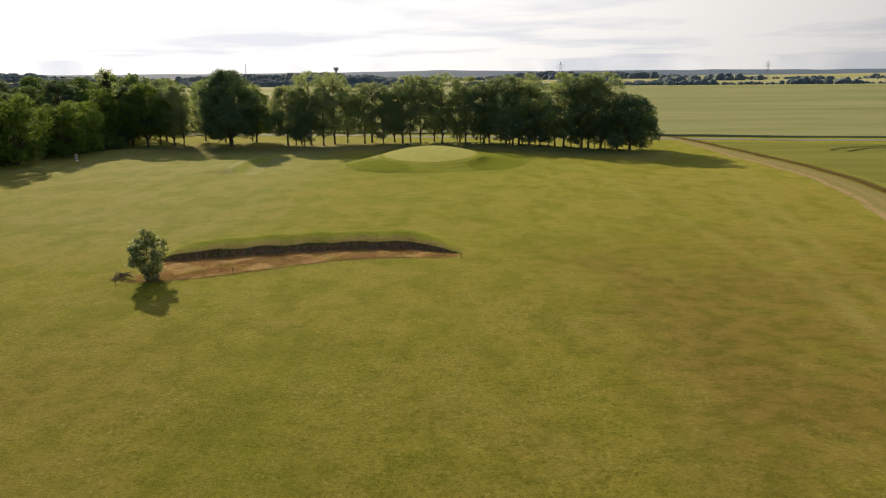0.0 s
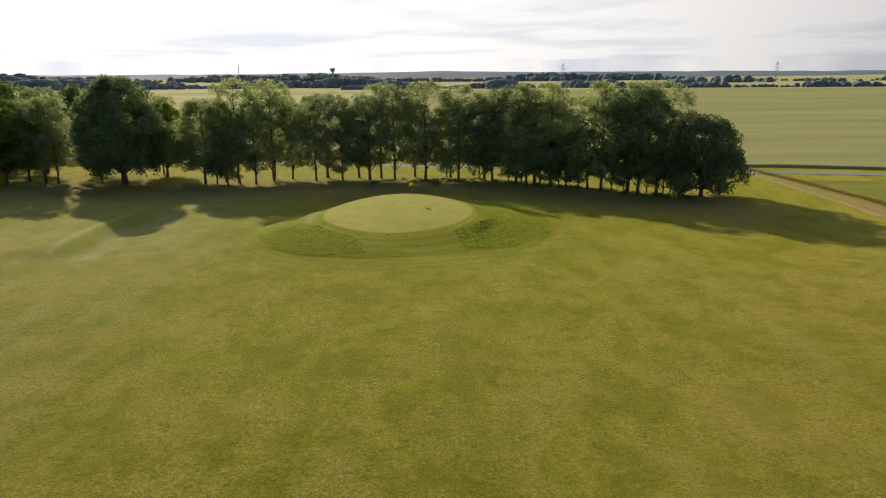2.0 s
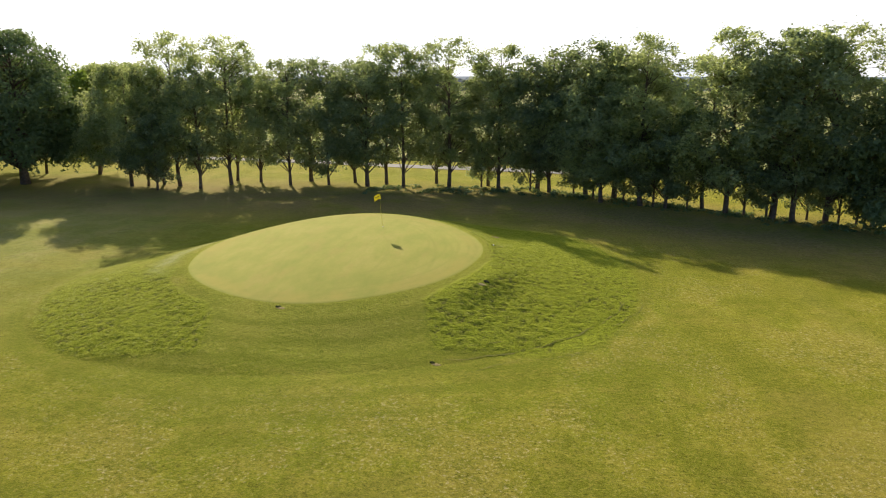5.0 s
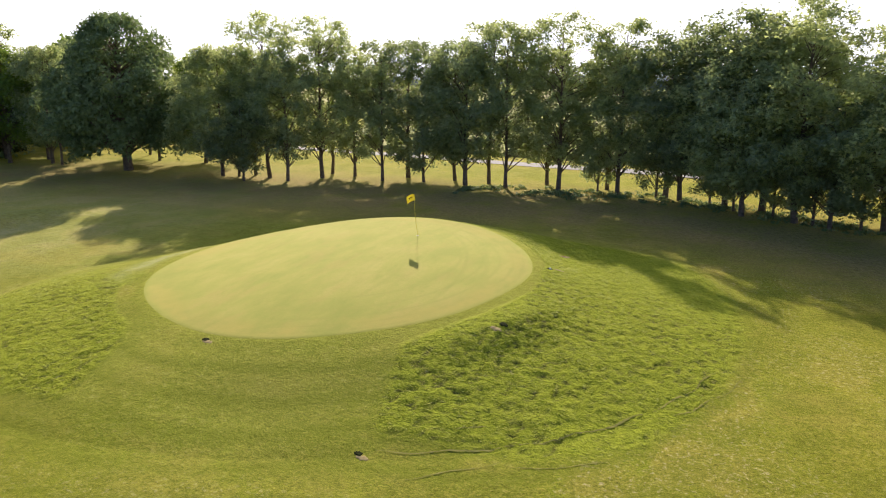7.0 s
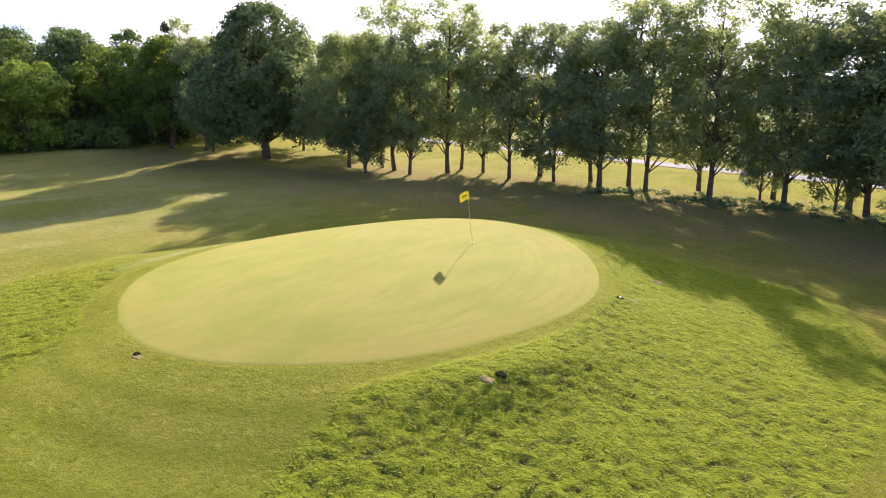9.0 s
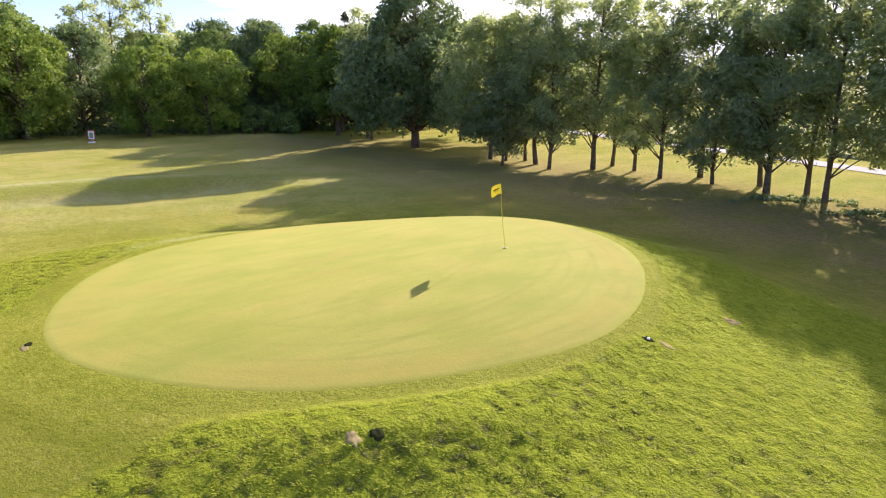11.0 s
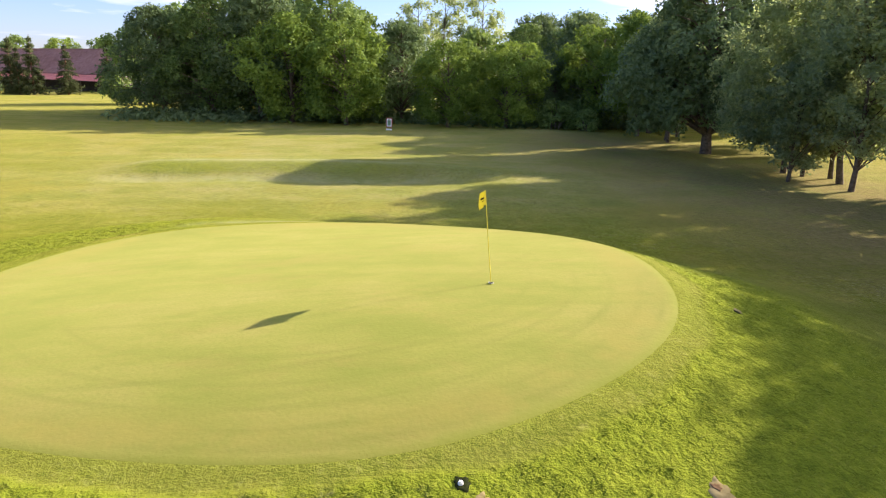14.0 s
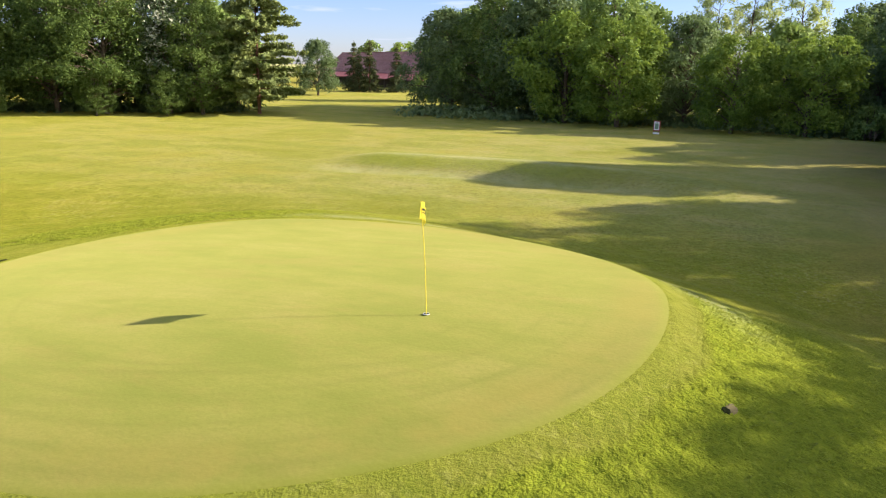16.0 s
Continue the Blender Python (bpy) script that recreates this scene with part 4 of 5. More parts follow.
PROTO["small"] = tree("small_maple", 15, 7.0, 5.8, 0.6, "round", 46, 0.8, 9500, 0.21, LEAF_DARK, 0.09, "low dark maple growing under taller trees", limbs=14, gaps=0.2)
PROTO["chestnut"] = tree("chestnut_tree", 16, 15.5, 15.4, 1.9, "dome", 240, 1.4, 56000, 0.35, LEAF_CHESTNUT, 0.42, "great dark horse chestnut with a broad crown", gaps=0.08)
PROTO["limelow"] = tree("lime_tree", 17, 10.5, 10.6, 0.3, "dome", 150, 1.2, 20000, 0.36, LEAF_CHESTNUT, 0.25, "round dark lime tree with skirts near the grass")

PROTO["roundlime"] = tree("lime_tree", 19, 12.8, 10.6, 2.2, "dome", 150, 1.15, 18000, 0.34, LEAF_LIME, 0.2, "round lime tree on a clear trunk with a yellow-lit top")

for kind, x, y, h in (("chestnut", -45.0, 152.2, 15.4), ("limelow", 36.0, 138.6, 10.4)):
    plant(kind, x, y, h, group=ROW)
plant("broad", -33.0, 152.2, 12.3, group=ROW)
plant("small", -31.4, 152.6, 8.6, group=ROW)
for kind, x, y, h in (("maple2", -30.4, 154.0, 11.4), ("small", -29.1, 150.2, 7.5), ("ash", -28.2, 153.2, 15.2), ("maple2", -25.4, 152.0, 12.0),
                      ("ash", -23.4, 155.0, 15.0), ("ash2", -24.0, 158.0, 13.5), ("maple2", -21.0, 157.2, 11.5), ("ash3", -17.0, 155.2, 13.0),
                      ("maple", -15.7, 158.3, 12.9)):
    plant(kind, x, y, h, wide=1.1, group=ROW)
for kind, x, y, h in (("small", -13.0, 155.8, 8.5), ("maple2", -10.7, 158.0, 12.7), ("maple", -8.8, 155.5, 12.6), ("ash2", -7.2, 157.6, 14.6),
                      ("ash3", -5.0, 155.5, 13.9), ("maple2", -2.0, 158.8, 12.2), ("ash", -0.3, 155.8, 14.7), ("maple2", 3.6, 157.9, 12.5),
                      ("ash3", 4.8, 155.5, 14.4), ("maple", 8.7, 155.2, 12.6)):
    plant(kind, x, y, h, wide=1.14, group=ROW)
for kind, x, y, h in (("maple2", 9.9, 154.3, 13.6), ("maple2", 13.3, 151.8, 14.2), ("broad", 15.8, 150.6, 13.0), ("maple", 14.4, 148.4, 10.5), ("ash", 17.7, 147.0, 14.3),
                      ("small", 19.6, 145.6, 8.5), ("ash2", 22.7, 145.8, 13.0), ("ash3", 24.1, 143.8, 15.0), ("maple", 27.4, 142.6, 13.8),
                      ("maple2", 28.6, 141.6, 14.6), ("ash", 31.0, 141.4, 14.6), ("ash2", 34.0, 140.4, 11.2)):
    plant(kind, x, y, h, wide=1.2, group=ROW)
for x, y, h in ((8.0, 155.0, 6.6), (13.9, 150.4, 6.8), (18.7, 146.4, 7.0), (21.4, 145.6, 6.4), (27.0, 142.6, 6.8), (31.8, 141.0, 6.4), (3.0, 156.6, 6.2), (12.2, 152.6, 6.0), (16.4, 148.6, 6.0), (25.6, 144.0, 7.0), (30.0, 142.4, 6.6), (33.2, 141.2, 6.0)):
    plant("small", x, y, h, group=ROW)
# left end of the row
for kind, x, y, h in (("ash2", -55.5, 153.2, 13.0), ("maple", -57.8, 154.0, 12.5), ("ash", -48.9, 161.0, 13.0), ("roundlime", -63.0, 152.8, 12.8),
                      ("maple", -61.9, 157.0, 12.0)):
    plant(kind, x, y, h, group=ROW)

# woodland: crowns down to the ground
WOOD = "woodland trees"
PROTO["wood"] = tree("woodland_tree", 21, 13.5, 11.0, 0.9, "dome", 170, 1.2, 26000, 0.31, LEAF_WOOD, 0.25, "full-leaved woodland tree with branches to the ground", gaps=0.22)
PROTO["wood2"] = tree("woodland_tree", 22, 14.0, 9.0, 0.6, "oval", 120, 1.25, 18700, 0.35, LEAF_WOOD, 0.24, "tall green woodland tree with an uneven crown", gaps=0.26)
PROTO["dark"] = tree("woodland_tree", 28, 13.0, 11.0, 0.9, "dome", 150, 1.3, 24650, 0.34, LEAF_CHESTNUT, 0.26, "dark dense woodland tree with boughs to the ground", gaps=0.22)
PROTO["grove"] = tree("grove_tree", 29, 15.0, 11.5, 0.7, "dome", 230, 1.12, 30000, 0.27, LEAF_GROVE, 0.26, "dense green tree with fresh sunlit leaves at the grove's edge", gaps=0.10)
PROTO["back"] = tree("woodland_tree", 27, 14.0, 11.0, 0.2, "dome", 90, 1.6, 5000, 0.68, LEAF_WOOD, 0.25, "woodland tree standing deeper in the wood")
PROTO["lime"] = tree("lime_tree", 23, 10.0, 8.8, 0.2, "round", 110, 1.15, 22950, 0.30, LEAF_LIME, 0.2, "bright yellow-green lime tree at the wood's edge", gaps=0.22)
PROTO["bush"] = tree("hedge_bush", 24, 3.4, 4.6, 0.0, "dome", 40, 0.75, 3200, 0.33, LEAF_WOOD, 0.06, "leafy green bush at the wood's edge", "bush", stems=3)
PROTO["airy"] = tree("birch_tree", 25, 16.0, 7.0, 3.0, "tall", 80, 1.0, 9000, 0.32, LEAF_ASH, 0.2, "tall thin birch rising over the wood", gaps=0.3)
PROTO["pale"] = tree("whitebeam_tree", 26, 13.0, 7.0, 1.0, "oval", 80, 1.2, 10000, 0.36, LEAF_WHITEBEAM, 0.22, "whitebeam with silvery leaves among dark trees", gaps=0.1)

for kind, x, y, h in (("dark", -82.0, 97.0, 13.5), ("wood", -80.5, 103.5, 15.0), ("dark", -80.0, 109.5, 15.6), ("lime", -75.0, 114.0, 12.6),
                      ("wood2", -78.0, 118.5, 15.4), ("lime", -72.0, 120.5, 11.5), ("dark", -79.0, 127.5, 12.5), ("lime", -70.5, 132.5, 9.8),
                      ("lime", -70.5, 139.5, 9.8), ("dark", -75.0, 146.5, 8.5)):
    plant(kind, x, y, h, group=WOOD)
for kind, x, y, h in (("airy", -92.0, 134.0, 17.5), ("airy", -95.0, 140.0, 18.0), ("airy", -88.0, 130.0, 16.0), ("lime", -72.5, 151.5, 12.0),
                      ("dark", -67.5, 156.0, 12.6), ("wood2", -82.0, 144.0, 12.5), ("dark", -79.5, 150.5, 13.8), ("wood", -86.0, 153.0, 14.6), ("wood2", -78.0, 157.0, 14.2), ("airy", -75.0, 163.0, 16.5), ("dark", -92.0, 148.0, 14.6)):
    plant(kind, x, y, h, group=WOOD)
for x, y, h in ((-90, 98, 14.5), (-90, 106, 15.5), (-89, 114, 16), (-88, 121, 15), (-86, 138, 12), (-98, 120, 15),
                (-98, 100, 14), (-104, 140, 13)):
    plant("back", x, y, h, group=WOOD)
for x, y, h in ((-69.0, 145.0, 3.4), (-70.5, 149.0, 4.0), (-67.2, 148.0, 2.6)):
    plant("bush", x, y, h, group="bushes at the wood's edge")
for kind, x, y, h in (("maple", -64, 166, 14.0), ("ash", -55, 166, 13.5), ("back", -73, 172, 15.0), ("back", -82, 180, 15.0), ("ash2", -43.5, 163.5, 12.8), ("roundlime", -41.8, 160.5, 11.6)):
    plant(kind, x, y, h, group=WOOD)
# wood beyond the green's far side
for kind, x, y, h in (("grove", -49.0, 52.0, 16.5), ("grove", -54.0, 57.5, 16.0), ("grove", -55.5, 63.5, 16.5), ("pale", -60.5, 68.5, 14.5),
                      ("grove", -66.5, 67.5, 15.5), ("grove", -45.0, 45.0, 16.5), ("grove", -61.5, 72.5, 12.5)):
    plant(kind, x, y, h, group=WOOD)
for x, y, h in ((-60, 54, 17), (-64, 60, 17.5), (-70, 64, 16), (-54, 40, 17), (-72, 70, 13)):
    plant("back", x, y, h, group=WOOD)
for x, y, h in ((-52.5, 65.0, 5.0), (-57.0, 71.0, 5.0), (-46.5, 56.0, 5.0)):
    plant("grove", x, y, h, group=WOOD, label="low dark young tree at the wood's foot")
# trees across the lane and round the barn
for x, y, h in ((-66, 200, 13), (-78, 205, 14), (-92, 198, 13), (-104, 210, 14), (-70, 215, 14), (-120, 190, 13), (-128, 205, 14), (-112, 172, 12),
                (-98, 172, 12), (-142, 180, 13), (-112, 150, 14), (-110, 128, 13), (-112, 85, 13)):
    plant("back", x, y, h, group=WOOD)
for kind, x, y, h in (("back", -176, 80, 13), ("lime", -201, 38, 13), ("back", -203, 48, 13.5), ("back", -199, 58, 14.5), ("back", -195, 70, 15), ("back", -150, 12, 12), ("back", -165, 0, 13), ("back", -135, 20, 13), ("back", -215, 20, 14)):
    plant(kind, x, y, h, group=WOOD)

PROTO["spruce"] = conifer("spruce_tree", 31, 11.5, 6.0, 0.6, LEAF_SPRUCE, "ragged dark spruce standing before the barn", MAT_PINEBARK)
for x, y, h in ((-145.5, 49.5, 11.4), (-143.6, 51.8, 9.4), (-143.3, 54.7, 11.6), (-145.8, 60.5, 10.2), (-154.4, 65.9, 11.0)):
    plant("spruce", x, y, h, group="spruces before the barn")
plant("spruce", -88.0, 102.0, 17.5, label="tall dark spruce rising out of the wood")
plant("spruce", -73.5, 159.8, 15.6, wide=0.8, label="dark spruce with a thin pointed top")
PROTO["pine"] = conifer("pine_tree", 32, 15.5, 10.5, 1.9, LEAF_NEEDLE, "pine with layered needle boughs and reddish trunk", MAT_PINEBARK, tiers=30, dense=3.0, ragged=0.3, fall=-0.02, taper=0.62, inner=0.28, needle=(0.40, 0.20), trunk_r=0.2)
plant("pine", -65.8, 77.6, 17.5)
plant("dark", -119.0, 55.0, 10.8, label="dense dark tree standing before the barn")
PROTO["willow"] = tree("silver_shrub", 33, 3.7, 2.8, 0.0, "vase", 80, 0.40, 9500, 0.17, LEAF_SILVER, 0.05, "young silver-leaved willow bush at the bunker's end", "bush", stems=4, gaps=0.2)
plant("willow", -21.4, 49.8, 3.7)


# ---- far distance ----
def far_wood(name, seed, x0, x1, y0, y1, depth, n, h, label):
    """A belt of distant trees: many uneven leafy domes in one mesh."""
    rng = np.random.default_rng(seed)
    t = rng.uniform(0, 1, n)
    cx, cy = x0 + (x1 - x0) * t, y0 + (y1 - y0) * t + rng.uniform(-depth, depth, n)
    hh = h * rng.uniform(0.45, 0.9, n) * (0.75 + 0.3 * np.sin(t * 23 + seed) + 0.15 * np.sin(t * 61))
    rows, cols = 6, 9
    vs, fs = [], []
    for i in range(n):
        zb, wd = float(land(cx[i], cy[i])), hh[i] * rng.uniform(0.5, 1.0)
        b = len(vs)
        for r in range(rows):
            s = r / (rows - 1)
            for c in range(cols):
                a = 2 * math.pi * c / cols + r * 0.3
                k = wd * (math.cos(s * 1.5) ** 0.7 + 0.03) * rng.uniform(0.75, 1.2)
                vs.append((cx[i] + math.cos(a) * k, cy[i] + math.sin(a) * k, zb - 0.5 + hh[i] * 0.8 * math.sin(s * 1.57) * rng.uniform(0.9, 1.08)))
        for r in range(rows - 1):
            for c in range(cols):
                c2 = (c + 1) % cols
                fs.append((b + r * cols + c, b + r * cols + c2, b + (r + 1) * cols + c2, b + (r + 1) * cols + c))
    put(name, mesh_np(name, np.array(vs), np.array(fs), MAT_FARWOOD_HAZED, True), label=label, category="woods", kind="stuff")


LBL = "distant hedgerow and wood at the field's end, haze painted into its pale colour"
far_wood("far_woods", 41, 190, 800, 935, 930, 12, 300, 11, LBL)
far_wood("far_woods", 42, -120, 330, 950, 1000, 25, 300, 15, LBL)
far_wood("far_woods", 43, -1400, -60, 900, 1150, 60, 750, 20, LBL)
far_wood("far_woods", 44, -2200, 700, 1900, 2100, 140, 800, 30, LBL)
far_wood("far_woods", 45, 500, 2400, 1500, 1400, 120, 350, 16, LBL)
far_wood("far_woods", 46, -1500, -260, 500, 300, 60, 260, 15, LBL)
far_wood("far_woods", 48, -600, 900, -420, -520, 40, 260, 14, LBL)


def ridge(name, seed, y, x0, x1, h, label):
    n = 220
    xs = np.linspace(x0, x1, n)
    crest = h * (0.6 + 0.28 * wobble(xs, xs * 0 + seed, 0.0016) + 0.12 * wobble(xs, xs * 0 + seed, 0.008)) * np.sin(np.linspace(0.08, np.pi - 0.08, n)) ** 0.25
    prof = ((-520, 0), (-180, 0.7), (0, 1.0), (420, 0))
    V = np.array([[(x, y + d, -4 + (crest[i] + 24) * k) for d, k in prof] for i, x in enumerate(xs)])
    i = np.arange(n * 4).reshape(n, 4)
    q = np.stack([i[:-1, :-1], i[1:, :-1], i[1:, 1:], i[:-1, 1:]], -1).reshape(-1, 4)
    put(name, mesh_np(name, V.reshape(-1, 3), q, MAT_HILL_HAZED, True), label=label, category="hill", kind="structure")


ridge("far_hill", 5.0, 3900, -4400, 4400, 24, "low wooded ridge on the horizon, haze painted into its blue-grey")

MAT_STEEL = plain("galvanised_steel", (0.30, 0.31, 0.32), (0.45, 0.46, 0.47), 2.0, 0.5, 0.4, 0.1, 0.01, True, 0.6)
MAT_CONCRETE = plain("tower_concrete", (0.30, 0.29, 0.28), (0.45, 0.44, 0.42), 0.5, 0.9, 0.2, 0.2)


def bars(segments, r, sides=4):
    return join_np([tube_np([a, b], [r, r], sides) for a, b in segments])


def pylon(x, y, h=38.0):
    """A lattice pylon with two stacked cross-arms."""
    root = base("power_pylon", pose(x, y, float(land(x, y)), 0, 0, 15), "grey lattice power pylon far across the fields", "pylon", "far pylons")
    def half(z):
        return 3.6 * (1 - z / h) ** 0.9 + 0.55
    zs = [0, 7, 13, 18, 22.5, 26, 29, 32, 35, h]
    for sx, sy in ((1, 1), (1, -1), (-1, 1), (-1, -1)):
        segs = [((sx * half(a), sy * half(a), a), (sx * half(b), sy * half(b), b)) for a, b in zip(zs, zs[1:])]
        put("leg", mesh_np("leg", *bars(segs, 0.14), MAT_STEEL), root)
    cross = []
    for a, b in zip(zs, zs[1:]):
        for s in (1, -1):
            cross += [((s * half(a), -half(a), a), (s * half(b), half(b), b)), ((s * half(a), half(a), a), (s * half(b), -half(b), b)),
                      ((-half(a), s * half(a), a), (half(b), s * half(b), b)), ((half(a), s * half(a), a), (-half(b), s * half(b), b))]
    put("bracing", mesh_np("bracing", *bars(cross, 0.08), MAT_STEEL), root)
    for z, l in ((26, 10), (32, 8)):
        arm = []
        for s in (1, -1):
            for k in (-0.6, 0.6):
                arm += [((s * half(z), k, z), (s * l, 0, z + 0.4)), ((s * half(z), k, z + 2), (s * l, 0, z + 0.4))]
            for q in (0.35, 0.7):
                arm.append(((s * l * q, 0, z), (s * l * q, 0, z + 1.6 * (1 - q))))
        put("cross_arm", mesh_np("cross_arm", *bars(arm, 0.10), MAT_STEEL), root)
        for s in (1, -1):
            put("insulator", mesh_np("insulator", *bars([((s * l, 0, z + 0.4), (s * l, 0, z - 2.2))], 0.14), MAT_STEEL), root)


for x, y in ((240, 1500), (655, 1480)):
    pylon(x, y)


def water_tower(x, y):
    root = base("water_tower", pose(x, y, float(land(x, y))), "pale concrete water tower above distant woods", "water tower")
    bm = bmesh.new()
    bmesh.ops.create_cone(bm, cap_ends=True, segments=20, radius1=3.2, radius2=2.6, depth=26, matrix=Matrix.Translation((0, 0, 13)))
    part("shaft", bm, MAT_CONCRETE, root, smooth=False)
    bm = bmesh.new()
    bmesh.ops.create_cone(bm, cap_ends=True, segments=20, radius1=3.0, radius2=7.0, depth=5, matrix=Matrix.Translation((0, 0, 28)))
    bmesh.ops.create_cone(bm, cap_ends=True, segments=20, radius1=7.0, radius2=6.6, depth=6, matrix=Matrix.Translation((0, 0, 33.5)))
    part("tank", bm, MAT_CONCRETE, root)


water_tower(-300, 2060)


def mast(x, y, h=40):
    root = base("radio_mast", pose(x, y, float(land(x, y))), "thin lattice radio mast on the horizon", "mast")
    segs = [((0.9 * math.cos(a), 0.9 * math.sin(a), 0), (0.25 * math.cos(a), 0.25 * math.sin(a), h)) for a in (0, 2.1, 4.2)]
    put("lattice", mesh_np("lattice", *bars(segs, 0.3), MAT_STEEL), root)
    for z in (h * 0.6, h * 0.8):
        put("antenna", mesh_np("antenna", *bars([((-1.4, 0, z), (1.4, 0, z)), ((0, -1.4, z), (0, 1.4, z))], 0.3), MAT_STEEL), root)


mast(-430, 1600)


# ---- barn ----
MAT_TILE = plain("weathered_tiles", (0.25, 0.125, 0.100), (0.41, 0.23, 0.185), 1.4, 0.9, 0.15, 0.4, 0.04)
MAT_TIN = plain("red_sheet_metal", (0.50, 0.13, 0.090), (0.70, 0.25, 0.180), 0.8, 0.55, 0.4, 0.2, 0.02)
MAT_BOARD = plain("dark_barn_boards", (0.045, 0.035, 0.028), (0.11, 0.085, 0.065), 3.0, 0.95, 0.1, 0.4, 0.02)
MAT_WALL = plain("stone_wall", (0.26, 0.23, 0.19), (0.42, 0.38, 0.32), 1.2, 0.95, 0.1, 0.5, 0.03)


def barn():
    """A long barn: tiled gable roof, and a lean-to of red sheet metal on posts along the front."""
    root = base("barn", pose(-184, 36, float(land(-184, 36)), 0, 0, 52), "long stone barn with a weathered brown tile roof", "barn")
    L, D, eave, ridge_z = 74.0, 13.0, 4.4, 9.8
    for y, nm in ((D, "back_wall"),):
        bm = bmesh.new(); block(bm, (L, 0.4, eave), (0, y, 0)); part(nm, bm, MAT_WALL, root)
    bm = bmesh.new(); block(bm, (L, 0.35, eave), (0, 0, 0)); part("front_wall", bm, MAT_BOARD, root)
    for s in (1, -1):
        bm = bmesh.new()
        c = [bm.verts.new((s * (L / 2 - k), y, z)) for k in (0, 0.4) for y, z in ((0.2, 0), (D - 0.2, 0), (D - 0.2, eave), (D / 2, ridge_z - 0.3), (0.2, eave))]
        bm.faces.new(c[:5]); bm.faces.new(c[5:][::-1])
        for i in range(5):
            j = (i + 1) % 5
            bm.faces.new((c[i], c[i + 5], c[j + 5], c[j]))
        bmesh.ops.recalc_face_normals(bm, faces=bm.faces)
        part("gable_wall", bm, MAT_WALL, root)
    # roof slopes with courses of tile stepping down
    courses = 26
    for s, y0 in ((1, 0), (-1, D)):
        prof = []
        for k in range(courses):
            for e, up in ((0, 0.10), (1, 0.03)):
                q_ = (k + e) / courses
                prof.append((y0 + s * (-0.6 + q_ * (D / 2 + 0.6)), eave - 0.5 + q_ * (ridge_z - eave + 0.5) + 0.12 + up))
        prof += [(D / 2, ridge_z - 0.1), (y0 - s * 0.6, eave - 0.52)]
        n_ = len(prof)
        V = [(sx * (L / 2 + 0.4), y_, z_) for sx in (-1, 1) for y_, z_ in prof]
        bm = bmesh.new()
        vv = [bm.verts.new(p) for p in V]
        for k in range(n_):
            k2 = (k + 1) % n_
            bm.faces.new((vv[k], vv[k2], vv[n_ + k2], vv[n_ + k]))
        bm.faces.new(vv[:n_]); bm.faces.new(vv[n_:][::-1])
        bmesh.ops.recalc_face_normals(bm, faces=bm.faces)
        part("roof", bm, MAT_TILE, root)
    bm = bmesh.new(); block(bm, (L + 0.8, 0.4, 0.22), (0, D / 2, ridge_z + 0.05), 0.05); part("ridge_cap", bm, MAT_TILE, root)
    # lean-to: corrugated sheets
    n = 260
    xs = np.linspace(-L / 2, L / 2, n)
    V = np.array([[(x, -4.2, 2.55 + 0.05 * math.sin(i * 1.57)), (x, 0.0, 4.05 + 0.05 * math.sin(i * 1.57))] for i, x in enumerate(xs)]).reshape(-1, 3)
    i = np.arange(n * 2).reshape(n, 2)
    q = np.stack([i[:-1, 0], i[1:, 0], i[1:, 1], i[:-1, 1]], -1)
    lean = put("lean_to_roof", mesh_np("lean_to_roof", V, q, MAT_TIN), root, label="rusty red corrugated sheet roof")
    md = lean.modifiers.new("thick", "SOLIDIFY"); md.thickness = 0.02
    for k in range(11):
        bm = bmesh.new(); block(bm, (0.22, 0.22, 2.6), (-L / 2 + 0.4 + k * (L - 0.8) / 10, -4.0, 0), 0.02); part("post", bm, MAT_BOARD, root)
    bm = bmesh.new(); block(bm, (L, 0.16, 0.24), (0, -4.0, 2.36), 0.02); part("beam", bm, MAT_BOARD, root)


barn()


# ---- golf things ----
MAT_YELLOW = plain("yellow_paint", (0.70, 0.55, 0.03), (0.80, 0.66, 0.06), 12, 0.45, 0.4, 0.05, 0.002)
MAT_WHITE = plain("white_plastic", (0.72, 0.72, 0.70), (0.82, 0.82, 0.80), 10, 0.5, 0.4, 0.05, 0.002)
MAT_DARK = plain("dark_print_cup_shade", (0.015, 0.02, 0.012), (0.03, 0.035, 0.02), 20, 0.7, 0.2, 0.05, 0.002)
MAT_SOIL = plain("bare_soil", (0.190, 0.150, 0.060), (0.360, 0.290, 0.130), 9, 1.0, 0.03, 0.3, 0.01)
# near-black tone for the shade inside the bank holes
MAT_PIT_SHADE = plain("pit_shade", (0.014, 0.018, 0.006), (0.040, 0.046, 0.014), 14, 1.0, 0.02, 0.6, 0.03)
MAT_RED = plain("red_frame_paint", (0.22, 0.02, 0.02), (0.34, 0.045, 0.04), 8, 0.5, 0.4, 0.05, 0.002)
MAT_PANEL = plain("sign_green", (0.10, 0.20, 0.11), (0.22, 0.33, 0.20), 6, 0.5, 0.4, 0.05, 0.002)
MAT_STAKE = plain("grey_wood", (0.10, 0.075, 0.05), (0.22, 0.17, 0.12), 10, 0.9, 0.1, 0.3, 0.005)


